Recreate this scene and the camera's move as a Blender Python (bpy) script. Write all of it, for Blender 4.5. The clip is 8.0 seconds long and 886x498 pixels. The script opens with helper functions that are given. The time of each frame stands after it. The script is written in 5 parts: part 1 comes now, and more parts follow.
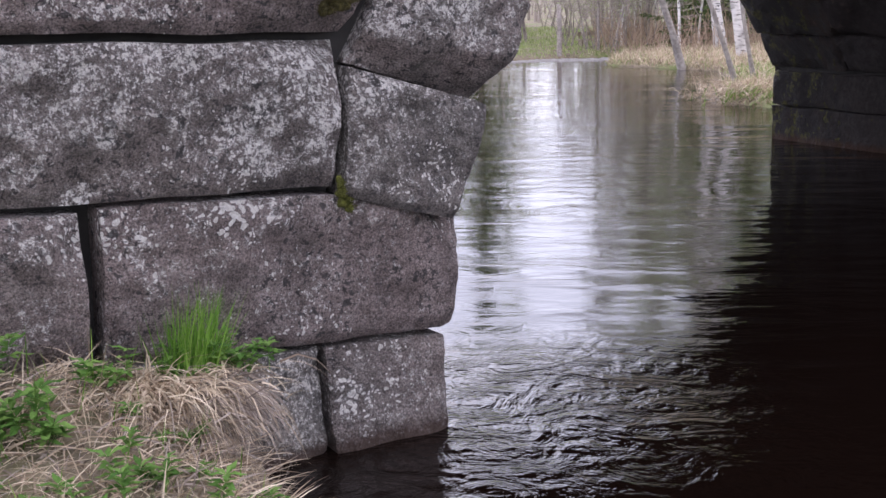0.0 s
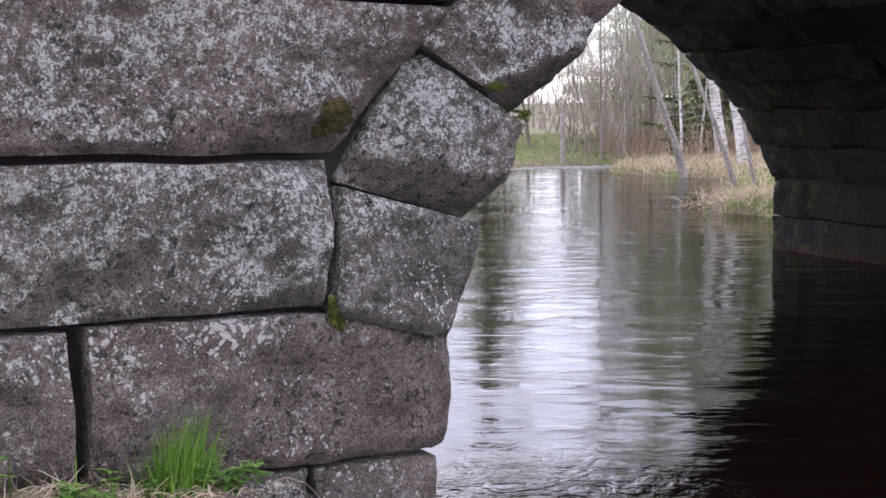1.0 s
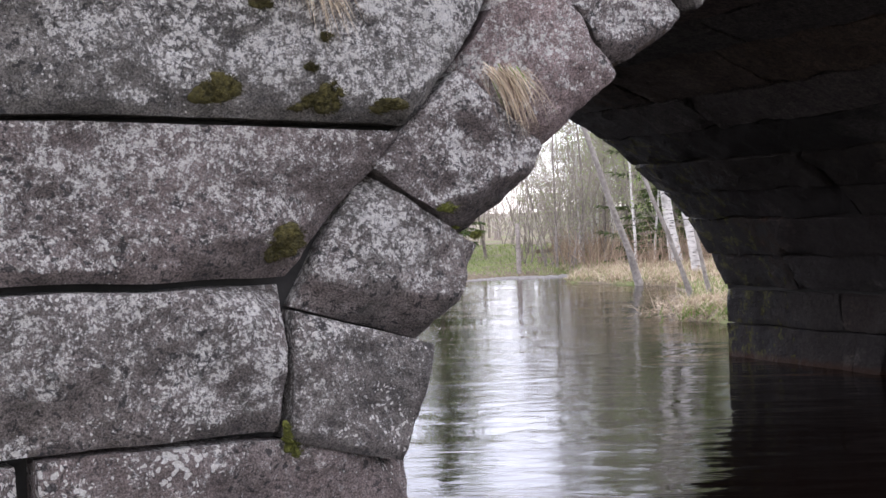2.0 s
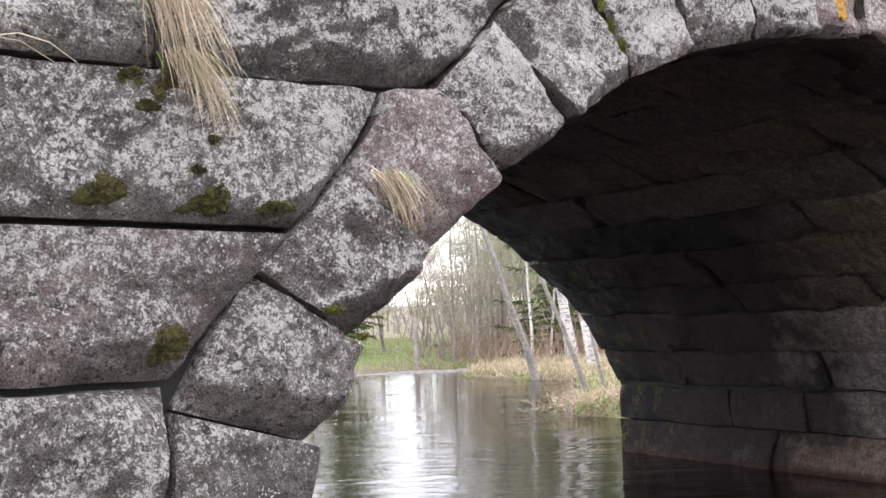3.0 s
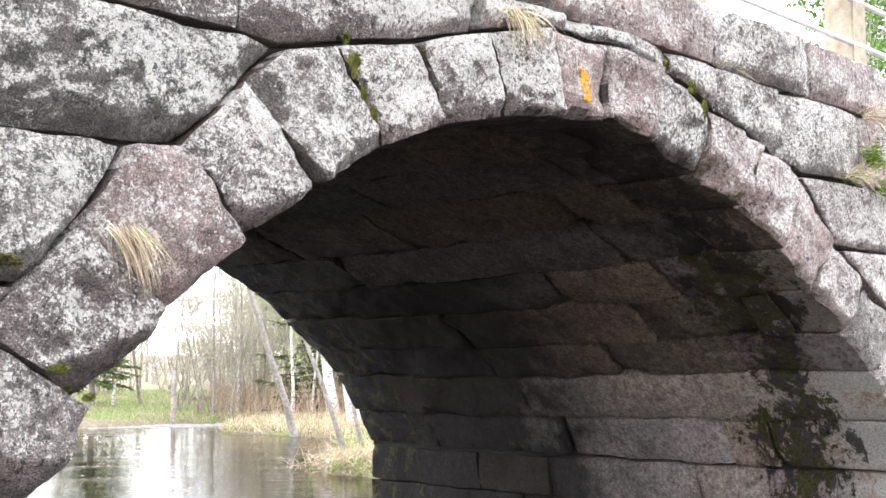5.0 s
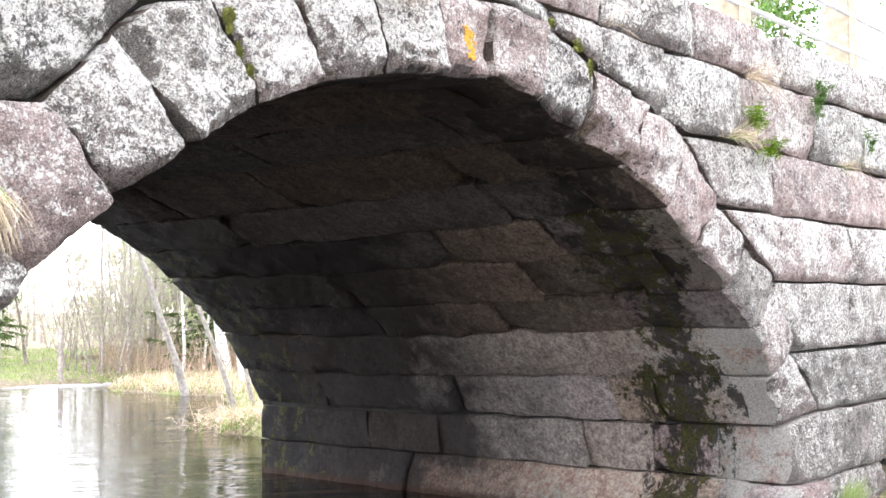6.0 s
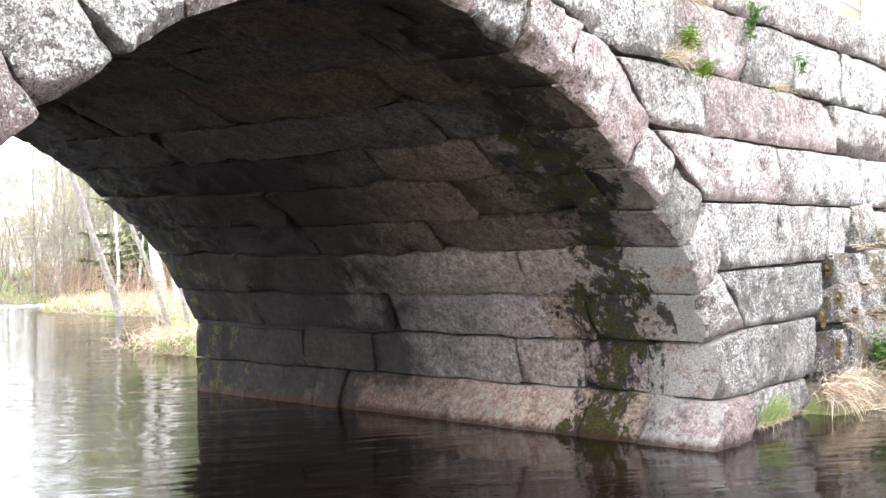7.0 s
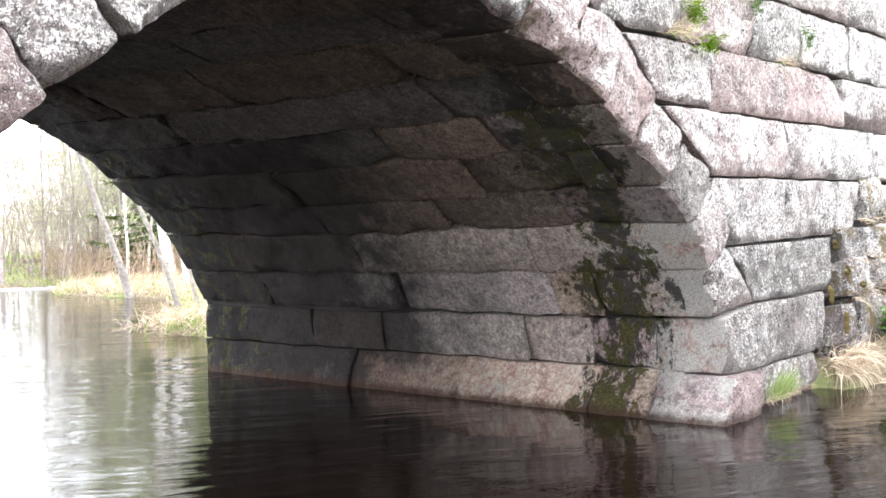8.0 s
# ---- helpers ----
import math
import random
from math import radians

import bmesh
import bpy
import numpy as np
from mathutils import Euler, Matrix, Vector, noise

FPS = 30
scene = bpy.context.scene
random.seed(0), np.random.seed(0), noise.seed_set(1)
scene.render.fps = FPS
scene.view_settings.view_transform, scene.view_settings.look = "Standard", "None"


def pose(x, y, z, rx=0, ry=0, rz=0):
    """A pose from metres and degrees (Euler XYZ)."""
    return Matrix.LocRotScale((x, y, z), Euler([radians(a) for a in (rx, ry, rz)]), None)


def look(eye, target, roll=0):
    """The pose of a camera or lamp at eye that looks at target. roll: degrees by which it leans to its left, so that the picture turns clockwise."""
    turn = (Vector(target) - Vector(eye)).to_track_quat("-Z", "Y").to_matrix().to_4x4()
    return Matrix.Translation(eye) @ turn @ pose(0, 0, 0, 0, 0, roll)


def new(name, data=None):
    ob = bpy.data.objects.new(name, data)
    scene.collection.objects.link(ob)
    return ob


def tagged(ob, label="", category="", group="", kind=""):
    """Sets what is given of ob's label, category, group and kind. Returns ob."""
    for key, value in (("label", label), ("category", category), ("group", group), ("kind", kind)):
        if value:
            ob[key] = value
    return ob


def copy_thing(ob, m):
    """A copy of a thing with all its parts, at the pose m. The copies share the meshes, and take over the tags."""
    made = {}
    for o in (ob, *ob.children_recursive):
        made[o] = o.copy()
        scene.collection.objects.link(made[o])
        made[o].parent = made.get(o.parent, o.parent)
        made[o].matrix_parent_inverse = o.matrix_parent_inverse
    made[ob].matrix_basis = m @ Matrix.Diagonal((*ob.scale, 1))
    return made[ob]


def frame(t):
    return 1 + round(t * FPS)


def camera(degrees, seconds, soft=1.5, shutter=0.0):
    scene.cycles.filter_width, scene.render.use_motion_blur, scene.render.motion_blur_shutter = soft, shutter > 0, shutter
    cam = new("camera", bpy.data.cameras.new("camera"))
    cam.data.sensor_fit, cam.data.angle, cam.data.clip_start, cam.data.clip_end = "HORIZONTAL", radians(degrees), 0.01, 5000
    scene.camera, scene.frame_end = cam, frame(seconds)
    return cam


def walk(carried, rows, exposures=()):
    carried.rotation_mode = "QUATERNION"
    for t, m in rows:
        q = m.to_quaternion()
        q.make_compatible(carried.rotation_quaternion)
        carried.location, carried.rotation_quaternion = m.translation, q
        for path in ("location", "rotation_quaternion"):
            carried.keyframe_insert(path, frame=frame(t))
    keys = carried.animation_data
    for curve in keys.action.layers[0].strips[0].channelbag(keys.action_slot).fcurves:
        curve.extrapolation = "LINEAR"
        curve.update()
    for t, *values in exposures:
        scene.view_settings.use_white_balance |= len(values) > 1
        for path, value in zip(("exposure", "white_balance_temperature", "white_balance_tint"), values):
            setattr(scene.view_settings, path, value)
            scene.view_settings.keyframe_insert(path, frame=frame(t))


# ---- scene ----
cam = camera(39.5, 8.0)
PATH = [
    (0, (0.163, 0.049, 1.425), (1.123, 1.758, 1.026), -1.2),
    (0.5, (0.186, 0.051, 1.441), (1.149, 1.771, 1.102), -1.2),
    (1, (0.21, 0.047, 1.474), (1.178, 1.782, 1.24), -0.9),
    (2.5, (0.226, 0.011, 1.518), (1.328, 1.68, 1.535), -2.3),
    (3, (0.241, -0.015, 1.536), (1.416, 1.601, 1.624), -1.9),
    (3.5, (0.248, -0.032, 1.547), (1.466, 1.548, 1.691), -1.4),
    (4, (0.264, -0.054, 1.555), (1.567, 1.454, 1.722), -0.5),
    (4.5, (0.277, -0.082, 1.558), (1.659, 1.353, 1.738), -0.0),
    (6, (0.434, -0.072, 1.602), (1.996, 1.172, 1.699), -0.4),
    (6.5, (0.441, -0.087, 1.596), (2.041, 1.113, 1.624), -0.1),
    (7, (0.432, -0.107, 1.58), (2.056, 1.059, 1.55), -0.3),
    (7.5, (0.426, -0.119, 1.571), (2.051, 1.046, 1.508), -0.6),
    (8, (0.422, -0.12, 1.574), (2.037, 1.057, 1.51), -0.9),
]
EXPOSURES = [(0, 0.42, 6500, 23), (1.0, 0.40, 6500, 21), (2.5, 0.70, 6780, 16), (3.5, 1.15, 7000, 12), (4.5, 1.47, 7000, 10), (6.0, 1.85, 6920, 10), (7.0, 2.0, 6950, 10), (8.0, 2.02, 6950, 10)]
walk(cam, [(t, look(eye, target, roll)) for t, eye, target, roll in PATH], EXPOSURES)

# ---- sky and light: an overcast spring day ----
world = bpy.data.worlds.new("sky")
scene.world = world
world.use_nodes = True
wn, wl = world.node_tree.nodes, world.node_tree.links
wn.clear()
sky = wn.new("ShaderNodeTexSky")
sky.sky_type, sky.sun_disc = "NISHITA", False
sky.sun_elevation, sky.sun_rotation = radians(34.5), radians(27.7)
sky.air_density, sky.dust_density, sky.ozone_density = 1.0, 0.2, 3.0
sky_bg = wn.new("ShaderNodeBackground")
sky_bg.inputs["Strength"].default_value = 0.05
cloud_noise = wn.new("ShaderNodeTexNoise")
cloud_noise.inputs["Scale"].default_value, cloud_noise.inputs["Detail"].default_value = 2.2, 4
cloud_ramp = wn.new("ShaderNodeValToRGB")
cloud_ramp.color_ramp.elements[0].position, cloud_ramp.color_ramp.elements[0].color = 0.3, (0.82, 0.86, 1.0, 1)
cloud_ramp.color_ramp.elements[1].position, cloud_ramp.color_ramp.elements[1].color = 0.7, (0.95, 0.985, 1.11, 1)
cloud_bg = wn.new("ShaderNodeBackground")
# the overcast brightens smoothly towards the veiled sun
SUN_WAY = Vector((0.42, 0.80, 0.62)).normalized()
sky_way = wn.new("ShaderNodeTexCoord")
sun_dot = wn.new("ShaderNodeVectorMath")
sun_dot.operation = "DOT_PRODUCT"
sun_dot.inputs[1].default_value = SUN_WAY
glow = wn.new("ShaderNodeMapRange")
glow.interpolation_type = "SMOOTHSTEP"
for k, value in zip((1, 2, 3, 4), (-0.6, 1.0, 1.45, 2.0)):
    glow.inputs[k].default_value = value
wl.new(sky_way.outputs["Generated"], sun_dot.inputs[0])
wl.new(sun_dot.outputs["Value"], glow.inputs[0])
wl.new(glow.outputs[0], cloud_bg.inputs["Strength"])
sum_bg = wn.new("ShaderNodeAddShader")
w_out = wn.new("ShaderNodeOutputWorld")
wl.new(sky.outputs[0], sky_bg.inputs["Color"])
wl.new(cloud_noise.outputs["Fac"], cloud_ramp.inputs[0])
wl.new(cloud_ramp.outputs[0], cloud_bg.inputs["Color"])
wl.new(sky_bg.outputs[0], sum_bg.inputs[0])
wl.new(cloud_bg.outputs[0], sum_bg.inputs[1])
wl.new(sum_bg.outputs[0], w_out.inputs[0])
sun_data = bpy.data.lights.new("sun", "SUN")
sun_data.energy, sun_data.angle, sun_data.color = 0.4, radians(30), (1.0, 0.97, 0.93)
sun = new("sun", sun_data)
sun.matrix_world = look(Vector((5, 3.5, 1.5)) + 30 * SUN_WAY, (5, 3.5, 1.5))


# ---- materials ----
def node(nt, kind, **inputs):
    n = nt.nodes.new(kind)
    for key, value in inputs.items():
        n.inputs[key.replace("_", " ")].default_value = value
    return n


def surface(name, roughness=0.8):
    m = bpy.data.materials.new(name)
    m.use_nodes = True
    nt = m.node_tree
    b = nt.nodes["Principled BSDF"]
    b.inputs["Roughness"].default_value = roughness
    return m, nt, b


def ramp(nt, fac, *stops):
    r = nt.nodes.new("ShaderNodeValToRGB")
    e = r.color_ramp.elements
    while len(e) < len(stops):
        e.new(0.5)
    for el, (p, c) in zip(e, stops):
        el.position = p
        el.color = (*c, 1) if isinstance(c, tuple) else (c, c, c, 1)
    nt.links.new(fac, r.inputs[0])
    return r.outputs[0]


def mix(nt, fac, a, b, blend="MIX"):
    n = nt.nodes.new("ShaderNodeMix")
    n.data_type, n.blend_type = "RGBA", blend
    for sock, v in ((n.inputs[0], fac), (n.inputs[6], a), (n.inputs[7], b)):
        if isinstance(v, (int, float)):
            sock.default_value = v
        elif isinstance(v, tuple):
            sock.default_value = (*v, 1)
        else:
            nt.links.new(v, sock)
    return n.outputs[2]


def calc(nt, op, a, b=0.0, clamp=False):
    n = nt.nodes.new("ShaderNodeMath")
    n.operation, n.use_clamp = op, clamp
    for sock, v in ((n.inputs[0], a), (n.inputs[1], b)):
        if isinstance(v, (int, float)):
            sock.default_value = v
        else:
            nt.links.new(v, sock)
    return n.outputs[0]


def noise_tex(nt, pos, scale, detail=4, rough=0.55, stretch=None, distort=0.0):
    if stretch:
        s = nt.nodes.new("ShaderNodeMapping")
        s.inputs["Scale"].default_value = stretch
        nt.links.new(pos, s.inputs[0])
        pos = s.outputs[0]
    n = node(nt, "ShaderNodeTexNoise", Scale=scale, Detail=detail, Roughness=rough, Distortion=distort)
    nt.links.new(pos, n.inputs["Vector"])
    return n.outputs["Fac"]


def bump(nt, b, height, strength=0.5, distance=0.01, after=None):
    n = node(nt, "ShaderNodeBump", Strength=strength, Distance=distance)
    nt.links.new(height, n.inputs["Height"])
    if after:
        nt.links.new(after, n.inputs["Normal"])
    nt.links.new(n.outputs[0], b.inputs["Normal"])
    return n.outputs[0]


def nt_color(nt, vector, scale):
    n = nt.nodes.new("ShaderNodeTexNoise")
    n.inputs["Scale"].default_value = scale
    nt.links.new(vector, n.inputs["Vector"])
    return n.outputs["Color"]


def granite_base(name, roughness=0.88):
    """The nodes that all granite shares: position, its axes, a random number per stone."""
    m, nt, b = surface(name, roughness)
    geo = nt.nodes.new("ShaderNodeNewGeometry")
    xyz = nt.nodes.new("ShaderNodeSeparateXYZ")
    nt.links.new(geo.outputs["Position"], xyz.inputs[0])
    rnd = nt.nodes.new("ShaderNodeObjectInfo").outputs["Random"]
    return m, nt, b, geo, geo.outputs["Position"], xyz, rnd


def span(nt, value, *limits):
    """Maps value from limits 0..1 to limits 2..3, clamped."""
    n = nt.nodes.new("ShaderNodeMapRange")
    for i, v in zip((1, 2, 3, 4), limits):
        n.inputs[i].default_value = v
    nt.links.new(value, n.inputs[0])
    return n.outputs[0]


def tide_and_relief(nt, b, xyz, pos, body, mid, strength=1.0, distance=0.06):
    """A dark, rusty line just over the water, and the rough relief of split stone."""
    at = calc(nt, "ADD", xyz.outputs[2], calc(nt, "MULTIPLY", calc(nt, "SUBTRACT", mid, 0.5), 0.1))
    body = mix(nt, span(nt, at, 0.02, 0.075, 0.85, 0.0), body, (0.062, 0.030, 0.016))
    nt.links.new(body, b.inputs["Base Color"])
    h = calc(nt, "ADD", calc(nt, "MULTIPLY", mid, 0.8), calc(nt, "MULTIPLY", noise_tex(nt, pos, 60, 5, 0.78), 0.75))
    h = calc(nt, "ADD", h, calc(nt, "MULTIPLY", noise_tex(nt, pos, 5, 4, 0.6), 0.9))
    h = calc(nt, "ADD", h, calc(nt, "MULTIPLY", noise_tex(nt, pos, 27, 3, 0.6, distort=0.6), 0.55))
    bump(nt, b, h, strength, distance)


def granite(name, lichen=0.5, moss=0.0, warm=0.5, shade=1.0):
    """Weathered granite of the facades: speckled grey to pink stone under crisp crusts of pale and black lichen."""
    m, nt, b, geo, pos, xyz, rnd = granite_base(name)
    k = shade
    big = noise_tex(nt, pos, 2.3, 6, 0.65)
    mid = noise_tex(nt, pos, 13, 8, 0.72)
    grain = noise_tex(nt, pos, 150, 3, 0.7)
    grey = ramp(nt, mid, (0.32, (0.085 * k, 0.078 * k, 0.071 * k)), (0.5, (0.172 * k, 0.155 * k, 0.136 * k)), (0.68, (0.285 * k, 0.258 * k, 0.228 * k)))
    pink = ramp(nt, mid, (0.32, (0.13 * k, 0.090 * k, 0.080 * k)), (0.5, (0.255 * k, 0.186 * k, 0.170 * k)), (0.68, (0.38 * k, 0.295 * k, 0.275 * k)))
    tint = calc(nt, "MULTIPLY", ramp(nt, calc(nt, "ADD", calc(nt, "MULTIPLY", rnd, 0.7), calc(nt, "MULTIPLY", big, 0.45)), (0.38, 0.0), (0.85, 1.0)), warm, True)
    body = mix(nt, tint, grey, pink)
    body = mix(nt, 0.55, body, ramp(nt, big, (0.3, 0.22), (0.7, 0.85)), "OVERLAY")
    body = mix(nt, 0.8, body, ramp(nt, grain, (0.36, 0.12), (0.64, 0.9)), "OVERLAY")
    body = mix(nt, 1.0, body, ramp(nt, calc(nt, "FRACT", calc(nt, "MULTIPLY", rnd, 7.31)), (0.0, 0.75), (1.0, 1.05)), "MULTIPLY")
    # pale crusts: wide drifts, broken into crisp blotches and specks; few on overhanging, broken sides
    drift = noise_tex(nt, pos, 1.9, 4, 0.62, (1.0, 1.0, 1.5), 0.6)
    cluster = noise_tex(nt, pos, 7.5, 4, 0.6, distort=0.5)
    blot = noise_tex(nt, pos, 42, 6, 0.72, distort=0.35)
    speck = noise_tex(nt, pos, 125, 4, 0.75)
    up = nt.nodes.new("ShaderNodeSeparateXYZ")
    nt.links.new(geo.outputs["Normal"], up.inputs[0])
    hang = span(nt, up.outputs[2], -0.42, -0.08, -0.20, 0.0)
    cover = calc(nt, "ADD", calc(nt, "MULTIPLY", drift, 0.42), calc(nt, "MULTIPLY", cluster, 0.38))
    cover = calc(nt, "ADD", cover, calc(nt, "MULTIPLY", blot, 0.90))
    cover = calc(nt, "ADD", cover, calc(nt, "MULTIPLY", speck, 0.74))
    cover = calc(nt, "ADD", cover, calc(nt, "MULTIPLY", calc(nt, "FRACT", calc(nt, "MULTIPLY", rnd, 13.7)), 0.06))
    cover = calc(nt, "ADD", cover, span(nt, xyz.outputs[2], 0.5, 2.7, -0.085, 0.085))
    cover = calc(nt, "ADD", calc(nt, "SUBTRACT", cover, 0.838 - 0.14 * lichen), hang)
    crisp = ramp(nt, cover, (0.51, 0.0), (0.54, 1.0))
    thin = ramp(nt, cover, (0.40, 0.0), (0.53, 0.30))
    pale = ramp(nt, noise_tex(nt, pos, 80, 4, 0.75), (0.30, (0.55, 0.52, 0.47)), (0.42, (0.86, 0.82, 0.75)), (0.60, (0.97, 0.94, 0.885)))
    body = mix(nt, calc(nt, "MULTIPLY", calc(nt, "MAXIMUM", crisp, thin), 0.92), body, pale)
    # round crisp rosettes, thick in some spots and few in others
    cells = nt.nodes.new("ShaderNodeTexVoronoi")
    cells.inputs["Scale"].default_value = 48
    nt.links.new(mix(nt, 0.045, pos, nt_color(nt, pos, 26)), cells.inputs["Vector"])
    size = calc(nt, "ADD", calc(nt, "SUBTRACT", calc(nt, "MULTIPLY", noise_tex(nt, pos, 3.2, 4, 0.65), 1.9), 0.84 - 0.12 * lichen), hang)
    rosette = ramp(nt, calc(nt, "SUBTRACT", size, cells.outputs["Distance"]), (0.0, 0.0), (0.05, 0.95))
    body = mix(nt, rosette, body, pale)
    # small black and grey-green crusts, dark pits of the split face
    dark = calc(nt, "MULTIPLY", ramp(nt, noise_tex(nt, pos, 36, 5, 0.65, distort=0.5), (0.57, 0.0), (0.60, 1.0)), ramp(nt, noise_tex(nt, pos, 2.6, 3, 0.5), (0.42, 0.15), (0.54, 0.85)))
    body = mix(nt, dark, body, (0.032, 0.031, 0.030))
    olive = calc(nt, "MULTIPLY", ramp(nt, noise_tex(nt, pos, 12, 6, 0.7), (0.57, 0.0), (0.66, 0.5)), ramp(nt, drift, (0.5, 0.0), (0.62, 1.0)))
    body = mix(nt, olive, body, (0.115, 0.115, 0.095))
    if moss:
        mo = calc(nt, "ADD", calc(nt, "MULTIPLY", noise_tex(nt, pos, 2.0, 3, 0.6), 0.8), calc(nt, "MULTIPLY", noise_tex(nt, pos, 13, 7, 0.75), 0.6))
        green = ramp(nt, noise_tex(nt, pos, 45, 4), (0.3, (0.06, 0.04, 0.012)), (0.55, (0.20, 0.13, 0.03)), (0.75, (0.14, 0.15, 0.03)))
        body = mix(nt, calc(nt, "MULTIPLY", ramp(nt, mo, (0.74, 0.0), (0.79, 1.0)), moss), body, green)
    tide_and_relief(nt, b, xyz, pos, body, mid, 1.0, 0.075)
    return m


def vault_granite(name, shade=1.0, crust=0.0, moss=0.0, stain=1.0, algae_shade_from=4.6, algae_shade_to=7.9):
    """Sheltered granite under the arch: bare stones each of its own brown, grey or violet tone, black water stains
    under the leak by the near mouth and at the far one, pale crusts and moss only near the open air."""
    m, nt, b, geo, pos, xyz, rnd = granite_base(name, 0.8)
    b.inputs["Specular IOR Level"].default_value = 0.2
    mid = noise_tex(nt, pos, 13, 8, 0.7)
    big = noise_tex(nt, pos, 2.1, 5, 0.6)
    own = calc(nt, "FRACT", calc(nt, "MULTIPLY", rnd, 5.77))
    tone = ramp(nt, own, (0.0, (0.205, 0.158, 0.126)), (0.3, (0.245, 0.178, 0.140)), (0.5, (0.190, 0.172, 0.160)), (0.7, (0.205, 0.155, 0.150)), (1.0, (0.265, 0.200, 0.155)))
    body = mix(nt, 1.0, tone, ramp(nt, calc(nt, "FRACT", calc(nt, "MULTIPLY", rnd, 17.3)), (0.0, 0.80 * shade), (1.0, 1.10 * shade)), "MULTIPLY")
    body = mix(nt, 0.5, body, ramp(nt, mid, (0.34, 0.12), (0.66, 0.88)), "OVERLAY")
    body = mix(nt, 0.6, body, ramp(nt, noise_tex(nt, pos, 38, 5, 0.7, distort=0.4), (0.36, 0.15), (0.64, 0.85)), "OVERLAY")
    body = mix(nt, 0.6, body, ramp(nt, big, (0.3, 0.18), (0.7, 0.85)), "OVERLAY")
    body = mix(nt, 0.5, body, ramp(nt, noise_tex(nt, pos, 130, 3, 0.7), (0.35, 0.15), (0.65, 0.85)), "OVERLAY")
    y = xyz.outputs[1]
    if crust:
        near = span(nt, y, 3.7, 4.9, 0.045, -0.22)
        cover = calc(nt, "ADD", calc(nt, "MULTIPLY", noise_tex(nt, pos, 3.4, 4, 0.6), 0.8), calc(nt, "MULTIPLY", noise_tex(nt, pos, 28, 8, 0.75), 0.6))
        cover = calc(nt, "ADD", cover, near)
        pale = ramp(nt, noise_tex(nt, pos, 70, 4, 0.7), (0.33, (0.42, 0.385, 0.34)), (0.5, (0.66, 0.62, 0.56)), (0.66, (0.84, 0.81, 0.76)))
        body = mix(nt, calc(nt, "MULTIPLY", ramp(nt, cover, (0.67, 0.0), (0.72, 0.95)), crust), body, pale)
    # black stains that run down from the beds
    off = calc(nt, "ABSOLUTE", calc(nt, "ADD", calc(nt, "SUBTRACT", calc(nt, "ADD", y, calc(nt, "MULTIPLY", xyz.outputs[2], 0.22)), 4.98), noise_tex(nt, pos, 1.7, 3, 0.6)))
    leak = span(nt, off, 0.10, 0.62, 0.15, -0.12)
    far = span(nt, y, 7.3, 8.5, 0.0, 0.26)
    # brown-black algae film and painted shade that both thicken towards the damp far mouth
    algae_shade = ramp(nt, calc(nt, "ADD", calc(nt, "MULTIPLY", big, 0.9), span(nt, y, algae_shade_from, algae_shade_to, 0.0, 0.6)), (0.54, 0.0), (0.94, 0.95))
    body = mix(nt, algae_shade, body, (0.022, 0.018, 0.0165))
    run = noise_tex(nt, pos, 7.0, 9, 0.76, (1.0, 1.1, 0.6), 0.3)
    wet = calc(nt, "MULTIPLY", ramp(nt, calc(nt, "ADD", run, calc(nt, "ADD", leak, far)), (0.57, 0.0), (0.61, 1.0)), stain)
    body = mix(nt, calc(nt, "MULTIPLY", wet, 0.88), body, (0.016, 0.013, 0.012))
    if moss:
        mo = calc(nt, "ADD", noise_tex(nt, pos, 7.5, 7, 0.72, (1.0, 1.0, 0.7)), calc(nt, "ADD", span(nt, off, 0.1, 0.8, 0.17, -0.10), calc(nt, "MULTIPLY", far, 0.82)))
        green = ramp(nt, noise_tex(nt, pos, 45, 4), (0.3, (0.032, 0.029, 0.009)), (0.55, (0.082, 0.076, 0.018)), (0.75, (0.15, 0.165, 0.034)))
        body = mix(nt, calc(nt, "MULTIPLY", ramp(nt, mo, (0.645, 0.0), (0.675, 1.0)), moss), body, green)
    nt.links.new(ramp(nt, wet, (0.0, 0.82), (1.0, 0.55)), b.inputs["Roughness"])
    tide_and_relief(nt, b, xyz, pos, body, mid, 1.0, 0.07)
    return m


def plain(name, lo, hi, scale=20, roughness=0.8, strength=0.4, distance=0.01, random_tint=0.0):
    """A surface that varies between two colours at two scales, with fine relief."""
    m, nt, b = surface(name, roughness)
    pos = nt.nodes.new("ShaderNodeNewGeometry").outputs["Position"]
    n = noise_tex(nt, pos, scale, 6, 0.65)
    c = ramp(nt, n, (0.3, lo), (0.7, hi))
    c = mix(nt, 0.35, c, ramp(nt, noise_tex(nt, pos, scale / 9, 3), (0.3, 0.2), (0.7, 0.85)), "OVERLAY")
    if random_tint:
        isl = nt.nodes.new("ShaderNodeNewGeometry").outputs["Random Per Island"]
        c = mix(nt, 1.0, c, ramp(nt, isl, (0.0, 1 - random_tint), (1.0, 1 + random_tint)), "MULTIPLY")
    nt.links.new(c, b.inputs["Base Color"])
    bump(nt, b, n, strength, distance)
    return m


